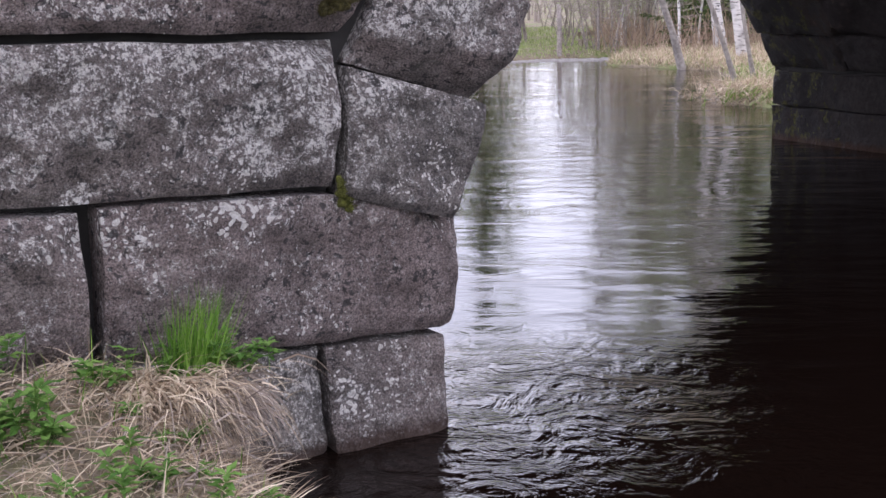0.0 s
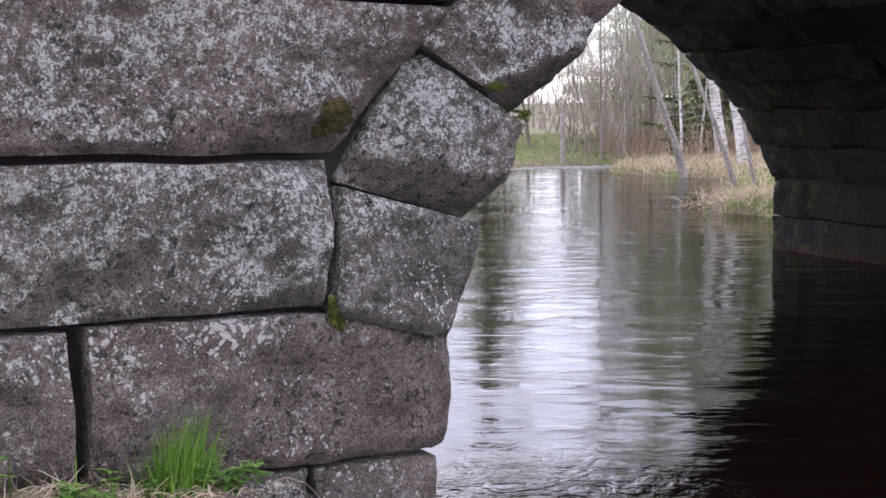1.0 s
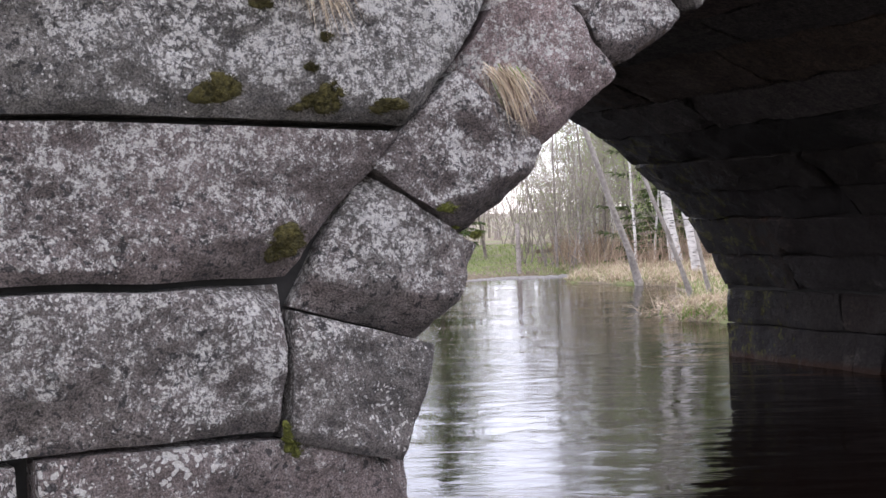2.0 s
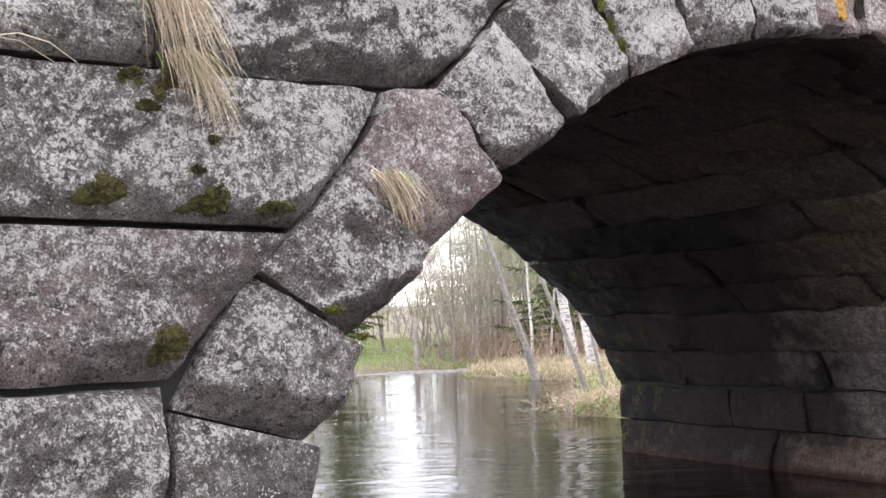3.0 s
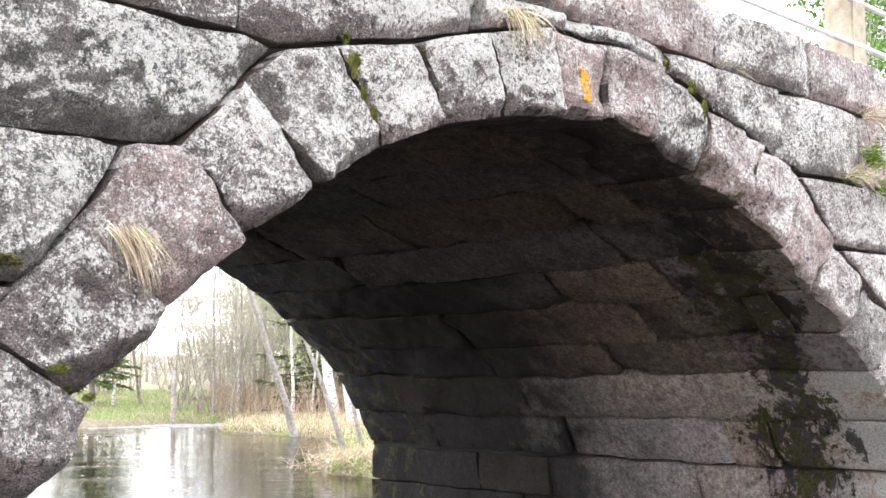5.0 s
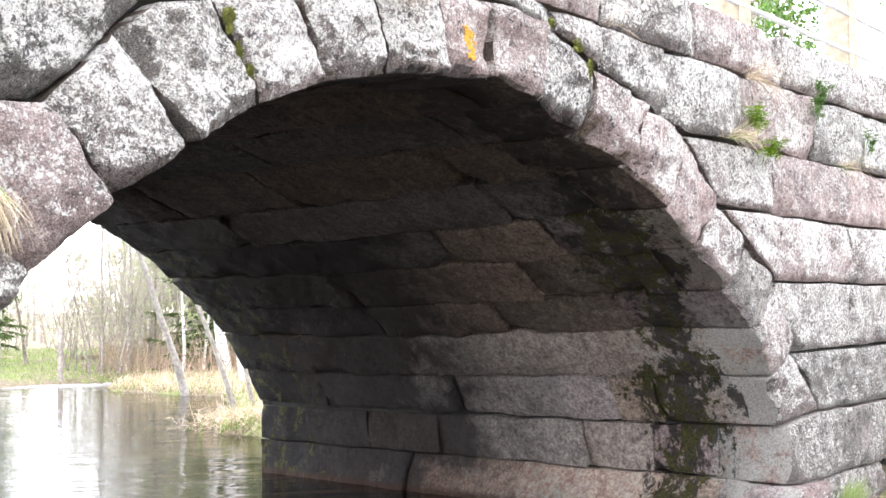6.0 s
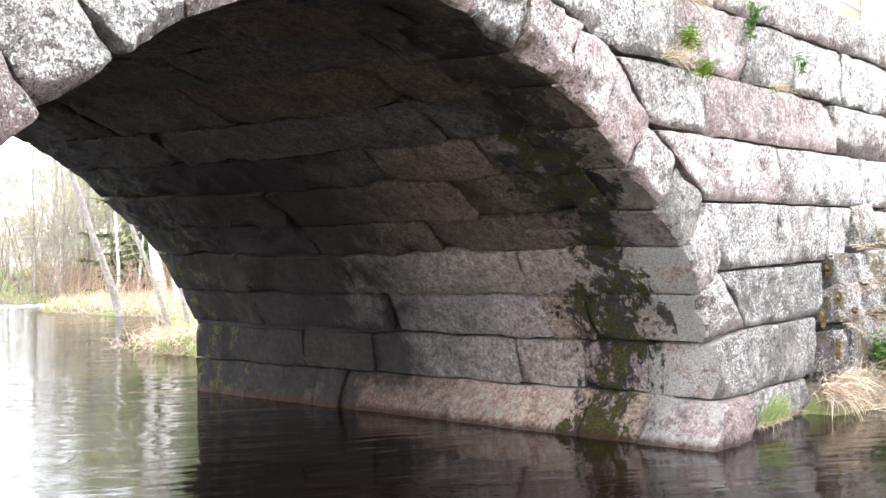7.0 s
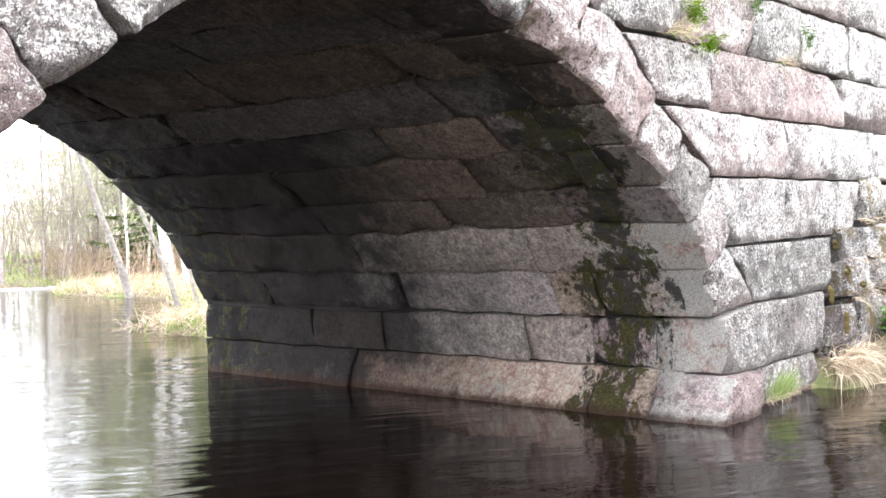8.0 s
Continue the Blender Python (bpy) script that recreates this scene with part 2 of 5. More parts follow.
def blade_mat(name, *stops, translucent=0.0):
    """Grass and leaves: each blade takes its own tint."""
    m, nt, b = surface(name, 0.6)
    isl = nt.nodes.new("ShaderNodeNewGeometry").outputs["Random Per Island"]
    c = ramp(nt, isl, *stops)
    nt.links.new(c, b.inputs["Base Color"])
    b.inputs["Specular IOR Level"].default_value = 0.25
    if translucent:
        t = nt.nodes.new("ShaderNodeBsdfTranslucent")
        nt.links.new(c, t.inputs[0])
        s = nt.nodes.new("ShaderNodeMixShader")
        s.inputs[0].default_value = translucent
        nt.links.new(b.outputs[0], s.inputs[1])
        nt.links.new(t.outputs[0], s.inputs[2])
        nt.links.new(s.outputs[0], nt.nodes["Material Output"].inputs[0])
    return m


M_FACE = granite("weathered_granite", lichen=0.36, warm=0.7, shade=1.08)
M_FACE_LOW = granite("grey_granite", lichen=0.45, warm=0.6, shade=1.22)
# one vault granite in three brightnesses: light fading up the vault is coloured in
M_VAULT = vault_granite("dimmed_damp_vault_granite", shade=0.80, stain=0.8, algae_shade_from=5.2, algae_shade_to=10.0)
M_HAUNCH = vault_granite("half_dimmed_brown_haunch_granite", shade=1.15, crust=0.3, moss=0.8, algae_shade_from=4.4, algae_shade_to=6.9)
M_WALL_IN = vault_granite("brightened_brown_abutment_granite", shade=2.4, crust=1.0, moss=0.95, algae_shade_from=4.8, algae_shade_to=7.2)
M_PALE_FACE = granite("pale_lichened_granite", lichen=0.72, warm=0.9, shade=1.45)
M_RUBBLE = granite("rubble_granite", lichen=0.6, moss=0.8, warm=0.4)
M_CORE = plain("dark_joint_fill", (0.012, 0.011, 0.010), (0.04, 0.036, 0.032), 12)
M_ROAD = plain("gravel_road", (0.16, 0.15, 0.14), (0.30, 0.28, 0.26), 60)
M_STRAW = blade_mat("dead_grass", (0.0, (0.21, 0.15, 0.105)), (0.4, (0.56, 0.44, 0.31)), (1.0, (0.78, 0.67, 0.50)), translucent=0.15)
M_STRAW_DARK = blade_mat("old_grey_grass", (0.0, (0.13, 0.10, 0.08)), (0.5, (0.32, 0.26, 0.21)), (1.0, (0.40, 0.34, 0.29)))
M_GRASS = blade_mat("fresh_grass", (0.0, (0.07, 0.18, 0.02)), (0.5, (0.16, 0.33, 0.045)), (1.0, (0.32, 0.50, 0.10)), translucent=0.3)
M_MEADOW = blade_mat("meadow_grass", (0.0, (0.19, 0.26, 0.08)), (0.5, (0.28, 0.37, 0.13)), (1.0, (0.45, 0.48, 0.22)), translucent=0.3)
M_LEAF = blade_mat("herb_leaves", (0.0, (0.05, 0.13, 0.022)), (0.5, (0.11, 0.23, 0.045)), (1.0, (0.20, 0.33, 0.08)), translucent=0.25)
M_LIME = blade_mat("bright_moss_leaves", (0.0, (0.12, 0.24, 0.01)), (1.0, (0.30, 0.46, 0.03)), translucent=0.25)
M_MOSS = plain("brown_green_moss", (0.022, 0.019, 0.006), (0.13, 0.11, 0.028), 70, 1.0, 1.0, 0.02)
M_MOSS_GREEN = plain("fresh_moss", (0.06, 0.065, 0.012), (0.24, 0.25, 0.05), 80, 1.0, 1.0, 0.02)
M_RUST = plain("rusty_moss", (0.06, 0.045, 0.014), (0.21, 0.155, 0.05), 60, 1.0, 1.0, 0.02)
M_YELLOW = plain("orange_lichen", (0.36, 0.17, 0.02), (0.62, 0.34, 0.05), 60, 0.95)
M_BARK = plain("grey_bark", (0.17, 0.145, 0.125), (0.42, 0.37, 0.33), 25, 0.9, 0.8, 0.02)
M_TWIG = blade_mat("twigs", (0.0, (0.28, 0.235, 0.20)), (1.0, (0.60, 0.54, 0.47)))
M_BRUSH = blade_mat("brown_shoots", (0.0, (0.20, 0.13, 0.09)), (0.6, (0.42, 0.31, 0.22)), (1.0, (0.55, 0.43, 0.31)))
M_BUDS = blade_mat("spring_leaves", (0.0, (0.30, 0.42, 0.12)), (0.5, (0.44, 0.56, 0.22)), (1.0, (0.60, 0.68, 0.36)), translucent=0.5)
M_NEEDLE = blade_mat("spruce_needles", (0.0, (0.05, 0.085, 0.025)), (1.0, (0.13, 0.18, 0.055)))
M_WOOD = plain("weathered_timber", (0.22, 0.18, 0.125), (0.40, 0.34, 0.25), 14, 0.8)
M_WIRE = plain("galvanised_steel", (0.35, 0.35, 0.36), (0.55, 0.55, 0.56), 30, 0.45)


def birch_bark():
    m, nt, b = surface("birch_bark", 0.7)
    pos = nt.nodes.new("ShaderNodeNewGeometry").outputs["Position"]
    flecks = noise_tex(nt, pos, 7, 4, 0.6, (1.0, 1.0, 4.0))
    big = noise_tex(nt, pos, 2.2, 3, 0.6)
    c = ramp(nt, flecks, (0.36, (0.05, 0.045, 0.04)), (0.43, (0.60, 0.57, 0.53)), (0.8, (0.80, 0.78, 0.74)))
    c = mix(nt, ramp(nt, big, (0.55, 0.0), (0.7, 0.7)), c, (0.16, 0.14, 0.125))
    nt.links.new(c, b.inputs["Base Color"])
    bump(nt, b, flecks, 0.4, 0.01)
    return m


M_BIRCH = birch_bark()


def water_mat():
    """Tea-brown peaty water: a glossy skin over a dark body, with wind ripples and the eddies of the current."""
    m, nt, b = surface("peat_brown_water", 0.035)
    pos = nt.nodes.new("ShaderNodeNewGeometry").outputs["Position"]
    b.inputs["Base Color"].default_value = (0.0050, 0.0026, 0.0018, 1)
    b.inputs["IOR"].default_value = 1.33
    b.inputs["Specular IOR Level"].default_value = 0.5
    turned = nt.nodes.new("ShaderNodeMapping")
    turned.inputs["Rotation"].default_value = (0, 0, radians(33))
    nt.links.new(pos, turned.inputs[0])
    p = turned.outputs[0]
    swell = noise_tex(nt, p, 1.3, 2, 0.5, (0.8, 1.3, 1.0), 0.5)
    ripple = noise_tex(nt, p, 6, 3, 0.55, (0.8, 1.3, 1.0), 1.2)
    fine = noise_tex(nt, p, 24, 2, 0.5, (0.9, 1.2, 1.0), 0.6)
    where = noise_tex(nt, pos, 0.5, 2, 0.5)
    # curling eddies where the current leaves the pier: bent rings round a whirl, broken by chop
    whirl = nt.nodes.new("ShaderNodeVectorMath")
    whirl.operation = "DISTANCE"
    whirl.inputs[1].default_value = (2.78, 4.35, 0.0)
    nt.links.new(pos, whirl.inputs[0])
    bent = calc(nt, "ADD", whirl.outputs["Value"], calc(nt, "MULTIPLY", noise_tex(nt, pos, 2.2, 3, 0.6, distort=0.8), 0.75))
    rings = calc(nt, "SINE", calc(nt, "MULTIPLY", bent, 46.0))
    curl = noise_tex(nt, pos, 3.8, 4, 0.58, distort=2.6)
    wild = nt.nodes.new("ShaderNodeMapRange")
    wild.interpolation_type = "SMOOTHSTEP"
    for k, value in zip((1, 2, 3, 4), (0.25, 1.5, 1.0, 0.0)):
        wild.inputs[k].default_value = value
    spread = nt.nodes.new("ShaderNodeVectorMath")
    spread.operation = "DISTANCE"
    spread.inputs[1].default_value = (2.35, 3.55, 0.0)
    nt.links.new(pos, spread.inputs[0])
    nt.links.new(spread.outputs["Value"], wild.inputs[0])
    eddy = calc(nt, "ADD", calc(nt, "MULTIPLY", rings, 0.030), calc(nt, "MULTIPLY", curl, 0.62))
    eddy = calc(nt, "MULTIPLY", calc(nt, "ADD", eddy, calc(nt, "MULTIPLY", noise_tex(nt, pos, 15, 3, 0.6, distort=1.5), 0.07)), wild.outputs[0])
    zone = ramp(nt, where, (0.35, 0.2), (0.65, 0.9))
    h = calc(nt, "ADD", calc(nt, "MULTIPLY", swell, 0.30), calc(nt, "MULTIPLY", calc(nt, "MULTIPLY", ripple, 0.085), zone))
    h = calc(nt, "ADD", h, calc(nt, "MULTIPLY", calc(nt, "MULTIPLY", fine, 0.014), zone))
    h = calc(nt, "ADD", h, eddy)
    streak = calc(nt, "MULTIPLY", noise_tex(nt, p, 2.6, 4, 0.6, (0.35, 1.35, 1.0), 0.8), ramp(nt, noise_tex(nt, p, 0.8, 3, 0.6, (0.5, 1.2, 1.0)), (0.42, 0.1), (0.6, 1.0)))
    h = calc(nt, "ADD", h, calc(nt, "MULTIPLY", streak, 0.46))
    bump(nt, b, h, 0.55, 0.05)
    return m


M_WATER = water_mat()


# ---- mesh helpers ----
def ob_from(name, verts, faces, material, parent=None, label="", smooth=True):
    me = bpy.data.meshes.new(name)
    me.from_pydata(verts, [], faces)
    me.validate()
    if smooth:
        me.polygons.foreach_set("use_smooth", [True] * len(me.polygons))
    for mm in material if isinstance(material, (list, tuple)) else [material]:
        me.materials.append(mm)
    ob = new(name, me)
    if parent:
        ob.parent = parent
    if label:
        tagged(ob, label)
    return ob


def part(name, bm, material, parent, label=""):
    me = bpy.data.meshes.new(name)
    bm.to_mesh(me)
    bm.free()
    me.materials.append(material)
    ob = new(name, me)
    ob.parent = parent
    if label:
        tagged(ob, label)
    return ob


def thing(name, at, label, category, group="", kind=""):
    e = new(name)
    e.location = at
    e.empty_display_size = 0.1
    return tagged(e, label, category, group, kind)


def along(line, s):
    """A point at the fraction s of a polyline's length."""
    if len(line) == 2:
        return line[0].lerp(line[1], s)
    d = [(b - a).length for a, b in zip(line, line[1:])]
    want = s * sum(d)
    for a, b, l in zip(line, line[1:], d):
        if want <= l or l == d[-1] and b is line[-1]:
            return a.lerp(b, min(want / max(l, 1e-6), 1))
        want -= l
    return line[-1]


def wobble(p, size=0.012, scale=3.1):
    return noise.noise_vector(p * scale) * size


def stone_mesh(bottom, top, front, depth, cell=0.05, rough=0.014, rim=0.012, gap=0.008, seed=0, proud=0.0, wob=0.012, facets=4, cap=0.045, breaks=()):
    """A split granite block: a rough, slightly pillowed face with worn rims, and sides that run back to its bed.
    bottom and top: polylines of the face, left to right; front: the way that it faces."""
    width = (bottom[-1] - bottom[0]).length * 0.5 + (top[-1] - top[0]).length * 0.5
    height = (top[0] - bottom[0]).length * 0.5 + (top[-1] - bottom[-1]).length * 0.5
    ns, nt_ = max(3, round(width / cell)), max(3, round(height / cell))

    def params(n, size):
        g, r = gap / size, min((gap + 0.02) / size, 0.2)
        return [g, r] + [r + (1 - 2 * r) * i / (n - 1) for i in range(1, n - 1)] + [1 - r, 1 - g]

    ss, ts = params(ns, max(width, 0.1)), params(nt_, max(height, 0.1))
    off = Vector((seed * 3.17, seed * 1.91, seed * 2.3))
    verts, faces = [], []
    rng = random.Random(seed * 7 + 1)
    cuts = []
    for k in range(facets):
        a = rng.uniform(0, 2 * math.pi)
        reach = abs(math.cos(a)) * width / 2 + abs(math.sin(a)) * height / 2
        cuts.append((math.cos(a), math.sin(a), reach - rng.uniform(0.05, 0.5) * min(reach, 0.36), rng.uniform(0.12, 0.5)))
    cuts = [(*c, cap) for c in cuts]
    for degrees, inset, slope in breaks:      # large broken sides: the way that they face, how far they reach in, how steep
        a = radians(degrees)
        reach = abs(math.cos(a)) * width / 2 + abs(math.sin(a)) * height / 2
        cuts.append((math.cos(a), math.sin(a), reach - inset, slope, 0.16))
    tilt_s, tilt_t = noise.noise(off) * 0.02, noise.noise(off + Vector((9, 0, 0))) * 0.02
    for j, t in enumerate(ts):
        for i, s in enumerate(ss):
            p = along(bottom, s).lerp(along(top, s), t)
            edge = min(s * width, (1 - s) * width, t * height, (1 - t) * height)
            d = proud + tilt_s * (s - 0.5) + tilt_t * (t - 0.5)
            q = p + off
            d += rough * 1.5 * noise.noise(q * 2.3)
            d += rough * 1.1 * (noise.voronoi(q * 5.0)[0][0] - 0.35)
            d += rough * 0.9 * noise.noise(q * 9.0) + rough * 0.75 * (abs(noise.noise(q * 17)) - 0.2) + rough * 0.35 * noise.noise(q * 33)
            chip = max(0.0, noise.noise(q * 4.1 + Vector((5, 5, 5))))
            d -= rim * (1 + 2.2 * chip) * math.exp(-edge / (0.012 + 0.05 * chip))
            us, ut = (s - 0.5) * width, (t - 0.5) * height
            for ca, sa, begin, slope, most in cuts:
                d -= min(slope * max(0.0, us * ca + ut * sa + 0.03 * noise.noise(q * 6) + 0.012 * noise.noise(q * 19) - begin), most)
            verts.append(p + wobble(p, wob) + front * d)
    w, h = len(ss), len(ts)
    for j in range(h - 1):
        for i in range(w - 1):
            a = j * w + i
            faces.append((a, a + 1, a + w + 1, a + w))
    ring = [i for i in range(w)] + [j * w + w - 1 for j in range(1, h)] + [(h - 1) * w + i for i in range(w - 2, -1, -1)] + [j * w for j in range(h - 2, 0, -1)]
    last = list(range(len(verts), len(verts) + len(ring)))      # the sides begin on vertices of their own: a sharp arris
    verts += [verts[k].copy() for k in ring]
    for back in (0.10, depth * 0.5, depth):
        base = len(verts)
        for k in ring:
            q = verts[k] - front * back
            verts.append(q + noise.noise_vector(q * 3.7 + off) * (0.006 if back < depth else 0.0))
        nxt = list(range(base, base + len(ring)))
        n = len(ring)
        for k in range(n):
            faces.append((last[k], nxt[k], nxt[(k + 1) % n], last[(k + 1) % n]))
        last = nxt
    faces.append(tuple(reversed(last)))
    return verts, faces


counter = [0]


def stone(parent, bottom, top, front, depth, material, name="stone", side=None, side_way=None, **kw):
    counter[0] += 1
    v, f = stone_mesh([Vector(p) for p in bottom], [Vector(p) for p in top], Vector(front).normalized(), depth, seed=counter[0], **kw)
    ob = ob_from(name, v, f, [material, side] if side else material, parent)
    if side:      # the sheltered sides have no lichen; their colour carries the vault's light and shade
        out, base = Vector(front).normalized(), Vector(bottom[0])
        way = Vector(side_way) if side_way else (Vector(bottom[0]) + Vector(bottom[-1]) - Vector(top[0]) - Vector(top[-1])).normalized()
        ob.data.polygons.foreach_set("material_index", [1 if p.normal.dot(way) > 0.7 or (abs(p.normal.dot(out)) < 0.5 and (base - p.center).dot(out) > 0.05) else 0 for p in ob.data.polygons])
    return ob


def prism(name, outline, y0, y1, material, parent=None, label=""):
    """A solid between two planes y, from an outline in x and z."""
    bm = bmesh.new()
    a = [bm.verts.new((x, y0, z)) for x, z in outline]
    b = [bm.verts.new((x, y1, z)) for x, z in outline]
    n = len(a)
    fa, fb = bm.faces.new(a), bm.faces.new(list(reversed(b)))
    for i in range(n):
        bm.faces.new((a[i], b[i], b[(i + 1) % n], a[(i + 1) % n]))
    bmesh.ops.triangulate(bm, faces=[fa, fb])
    bmesh.ops.recalc_face_normals(bm, faces=bm.faces)
    me = bpy.data.meshes.new(name)
    bm.to_mesh(me)
    bm.free()
    me.materials.append(material)
    ob = new(name, me)
    ob.parent = parent
    return ob


# ---- the bridge ----
FACE, FAR = 3.5, 9.02          # the two faces of the bridge
TOP = 3.55                     # top of the coping
# feet and heads of the joints between the arch stones, from the upper left springing over the crown to the right
FEET = [(2.16, 0.71), (2.31, 1.08), (2.49, 1.39), (2.76, 1.73), (3.07, 2.0), (3.42, 2.235), (3.78, 2.43), (4.15, 2.58), (4.57, 2.67), (4.97, 2.73),
        (5.33, 2.75), (5.74, 2.67), (6.24, 2.55), (6.68, 2.41), (7.12, 2.19), (7.54, 1.96), (7.96, 1.70), (8.27, 1.45), (8.57, 1.11), (8.82, 0.74)]
HEADS = [(1.75, 0.82), (1.80, 1.235), (2.07, 1.655), (2.405, 1.995), (2.815, 2.30), (3.095, 2.585), (3.53, 2.80), (3.98, 2.89), (4.44, 3.02), (4.87, 3.12),
         (5.31, 3.12), (5.81, 3.09), (6.32, 2.95), (6.88, 2.80), (7.36, 2.67), (7.79, 2.28), (8.25, 2.01), (8.71, 1.76), (8.97, 1.27), (9.42, 0.83)]
# broken sides of the arch stones: degrees in the stone's own face (0 along the arch, -90 to the opening), reach, slope
BREAKS = {0: ((-140, 0.07, 0.5), (-90, 0.05, 0.5)), 1: ((-170, 0.17, 0.75), (-100, 0.05, 0.6)), 2: ((-125, 0.20, 0.6), (-95, 0.08, 0.6)), 3: ((-110, 0.10, 0.5), (60, 0.06, 0.4)),
          4: ((-120, 0.12, 0.55), (-60, 0.05, 0.5)), 5: ((-80, 0.10, 0.5),), 7: ((-100, 0.14, 0.45),), 12: ((-95, 0.16, 0.5),), 13: ((-120, 0.18, 0.6),)}
KNEES = {3: (2.60, 2.28), 5: (3.25, 2.735)}      # heads with a third corner
PINK = {9, 10, 12, 13, 14, 16}
OPENING = [(2.13, -0.6), (2.14, 0.35)] + FEET + [(8.93, 0.33), (8.93, -0.6)]


def face(x, z, y=FACE):
    return (x, y, z)


M_ROSY = granite("rosy_lichened_granite", lichen=0.55, warm=1.6, shade=1.25)
M_PINK = granite("pink_granite", lichen=-0.15, warm=2.6, shade=1.7)

arch_ring = thing("arch_ring", (5.5, FACE, 2.7), "ring of rough wedge-shaped granite stones round the bridge arch", "arch", kind="structure")
arch_ring.location = (0, 0, 0)
for i in range(len(FEET) - 1):
    head = [HEADS[i]] + ([KNEES[i]] if i in KNEES else []) + [HEADS[i + 1]]
    # the face runs from the opening's edge up to the heads
    bottom = [face(*FEET[i + 1]), face(*FEET[i])]
    top = [face(*p) for p in reversed(head)]
    # seen from the front, left to right
    bottom, top = bottom[::-1], top[::-1]
    if 2 < i < 10:      # these stones jut a little into the opening
        bottom = [(b[0] + 0.012, b[1], b[2] - 0.016) for b in bottom]
    stone(arch_ring, bottom, top, (0, -1, 0), 0.38 + 0.3 * ((i * 7) % 5) / 5, M_ROSY if i in (1, 3) else M_PINK if i in PINK else M_PALE_FACE if i > 14 else M_FACE, "arch_stone",
          cell=0.02 if i < 9 else 0.035, proud=(0.03 if i < 10 else 0.07) * noise.noise(Vector((i * 1.7, 0, 0))) + (0.02 if i > 8 else 0.015), rough=0.024,
          rim=0.013 if i < 9 else 0.028, gap=0.006 if i < 11 else 0.013, facets=6 if i < 5 else 3, wob=0.016, cap=0.05, breaks=BREAKS.get(i, ((-90, 0.05, 0.4),)),
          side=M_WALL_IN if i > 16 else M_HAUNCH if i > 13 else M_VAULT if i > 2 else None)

wall_near = thing("wall_near", (0, 0, 0), "facade of large dry-laid granite blocks covered in pale lichen", "wall", kind="structure")


def block(bottom, top, material=None, depth=0.4, **kw):
    material = material or (M_FACE_LOW if max(p[1] for p in top) < 1.5 else M_FACE)
    kw.setdefault("cell", 0.021 if -0.5 < bottom[0][0] < 3.5 else 0.045)
    kw.setdefault("proud", 0.02 * noise.noise(Vector((bottom[0][0] * 3.3, top[0][1] * 5.1, 0))))
    kw.setdefault("breaks", ((-90 + 25 * noise.noise(Vector((bottom[0][0] * 2.1, 0, top[0][1]))), 0.07, 0.45),) if bottom[0][0] < 5.9 else ((-90, 0.03, 0.3),))
    if bottom[0][0] > 5.9:
        kw.setdefault("gap", 0.005)
    return stone(wall_near, [face(*p) for p in bottom], [face(*p) for p in top], (0, -1, 0), depth, material, "stone_block", rough=kw.pop("rough", 0.02), **kw)


# left of the arch, course by course from the water up
block([(-1.6, -0.5), (0.1, -0.5)], [(-1.6, 0.46), (0.1, 0.46)])
block([(0.1, -0.5), (1.685, -0.5)], [(0.1, 0.46), (0.97, 0.40), (1.68, 0.35)])
block([(1.685, -0.5), (2.14, -0.5)], [(1.68, 0.35), (2.12, 0.33)])
block([(-1.6, 0.46), (-0.35, 0.46)], [(-1.6, 0.9), (-0.35, 0.9)])
block([(-0.35, 0.46), (0.955, 0.40)], [(-0.35, 0.89), (0.955, 0.865)])
block([(0.985, 0.40), (1.68, 0.355), (2.17, 0.34)], [(0.995, 0.875), (1.74, 0.835), (2.215, 0.705)])
block([(-1.6, 0.9), (-0.2, 0.9)], [(-1.6, 1.35), (-0.2, 1.35)])
block([(-0.2, 0.89), (0.99, 0.875), (1.735, 0.845)], [(-0.2, 1.345), (1.79, 1.315)], rough=0.022)
block([(-1.6, 1.35), (0.35, 1.35)], [(-1.6, 1.82), (0.35, 1.82)])
block([(0.35, 1.35), (1.79, 1.325)], [(0.35, 1.82), (2.21, 1.785)], rough=0.022, breaks=((-38, 0.34, 0.2), (-90, 0.06, 0.4)))
block([(-1.6, 1.82), (0.2, 1.82)], [(-1.6, 2.28), (0.2, 2.28)])
block([(0.2, 1.82), (1.2, 1.81), (2.235, 1.795)], [(0.2, 2.27), (1.64, 2.285), (2.59, 2.275)], rough=0.022, breaks=((-50, 0.16, 0.4), (-90, 0.05, 0.4)))
block([(-1.6, 2.28), (0.1, 2.28)], [(-1.6, 2.75), (0.1, 2.75)])
block([(0.1, 2.28), (1.76, 2.29)], [(0.1, 2.75), (1.70, 2.75)])
block([(1.78, 2.29), (2.59, 2.29), (2.83, 2.315)], [(1.72, 2.75), (3.235, 2.74)], rough=0.024, breaks=((-90, 0.13, 0.5), (-60, 0.12, 0.4)))
for a, b in ((-1.6, -0.4), (-0.4, 0.9), (0.9, 2.1), (2.1, 3.02)):
    block([(a, 2.75), (b, 2.75)], [(a, 3.2), (b, 3.2)])
block([(3.02, 2.75), (3.24, 2.75), (3.56, 2.815)], [(3.02, 3.2), (3.56, 3.2)])
block([(3.56, 2.815), (3.98, 2.90), (4.40, 3.02)], [(3.56, 3.2), (4.40, 3.22)])
block([(4.40, 3.02), (4.87, 3.135), (5.0, 3.135)], [(4.40, 3.22), (5.0, 3.22)])
block([(5.0, 3.135), (5.31, 3.135), (5.92, 3.08)], [(5.0, 3.22), (5.92, 3.21)])
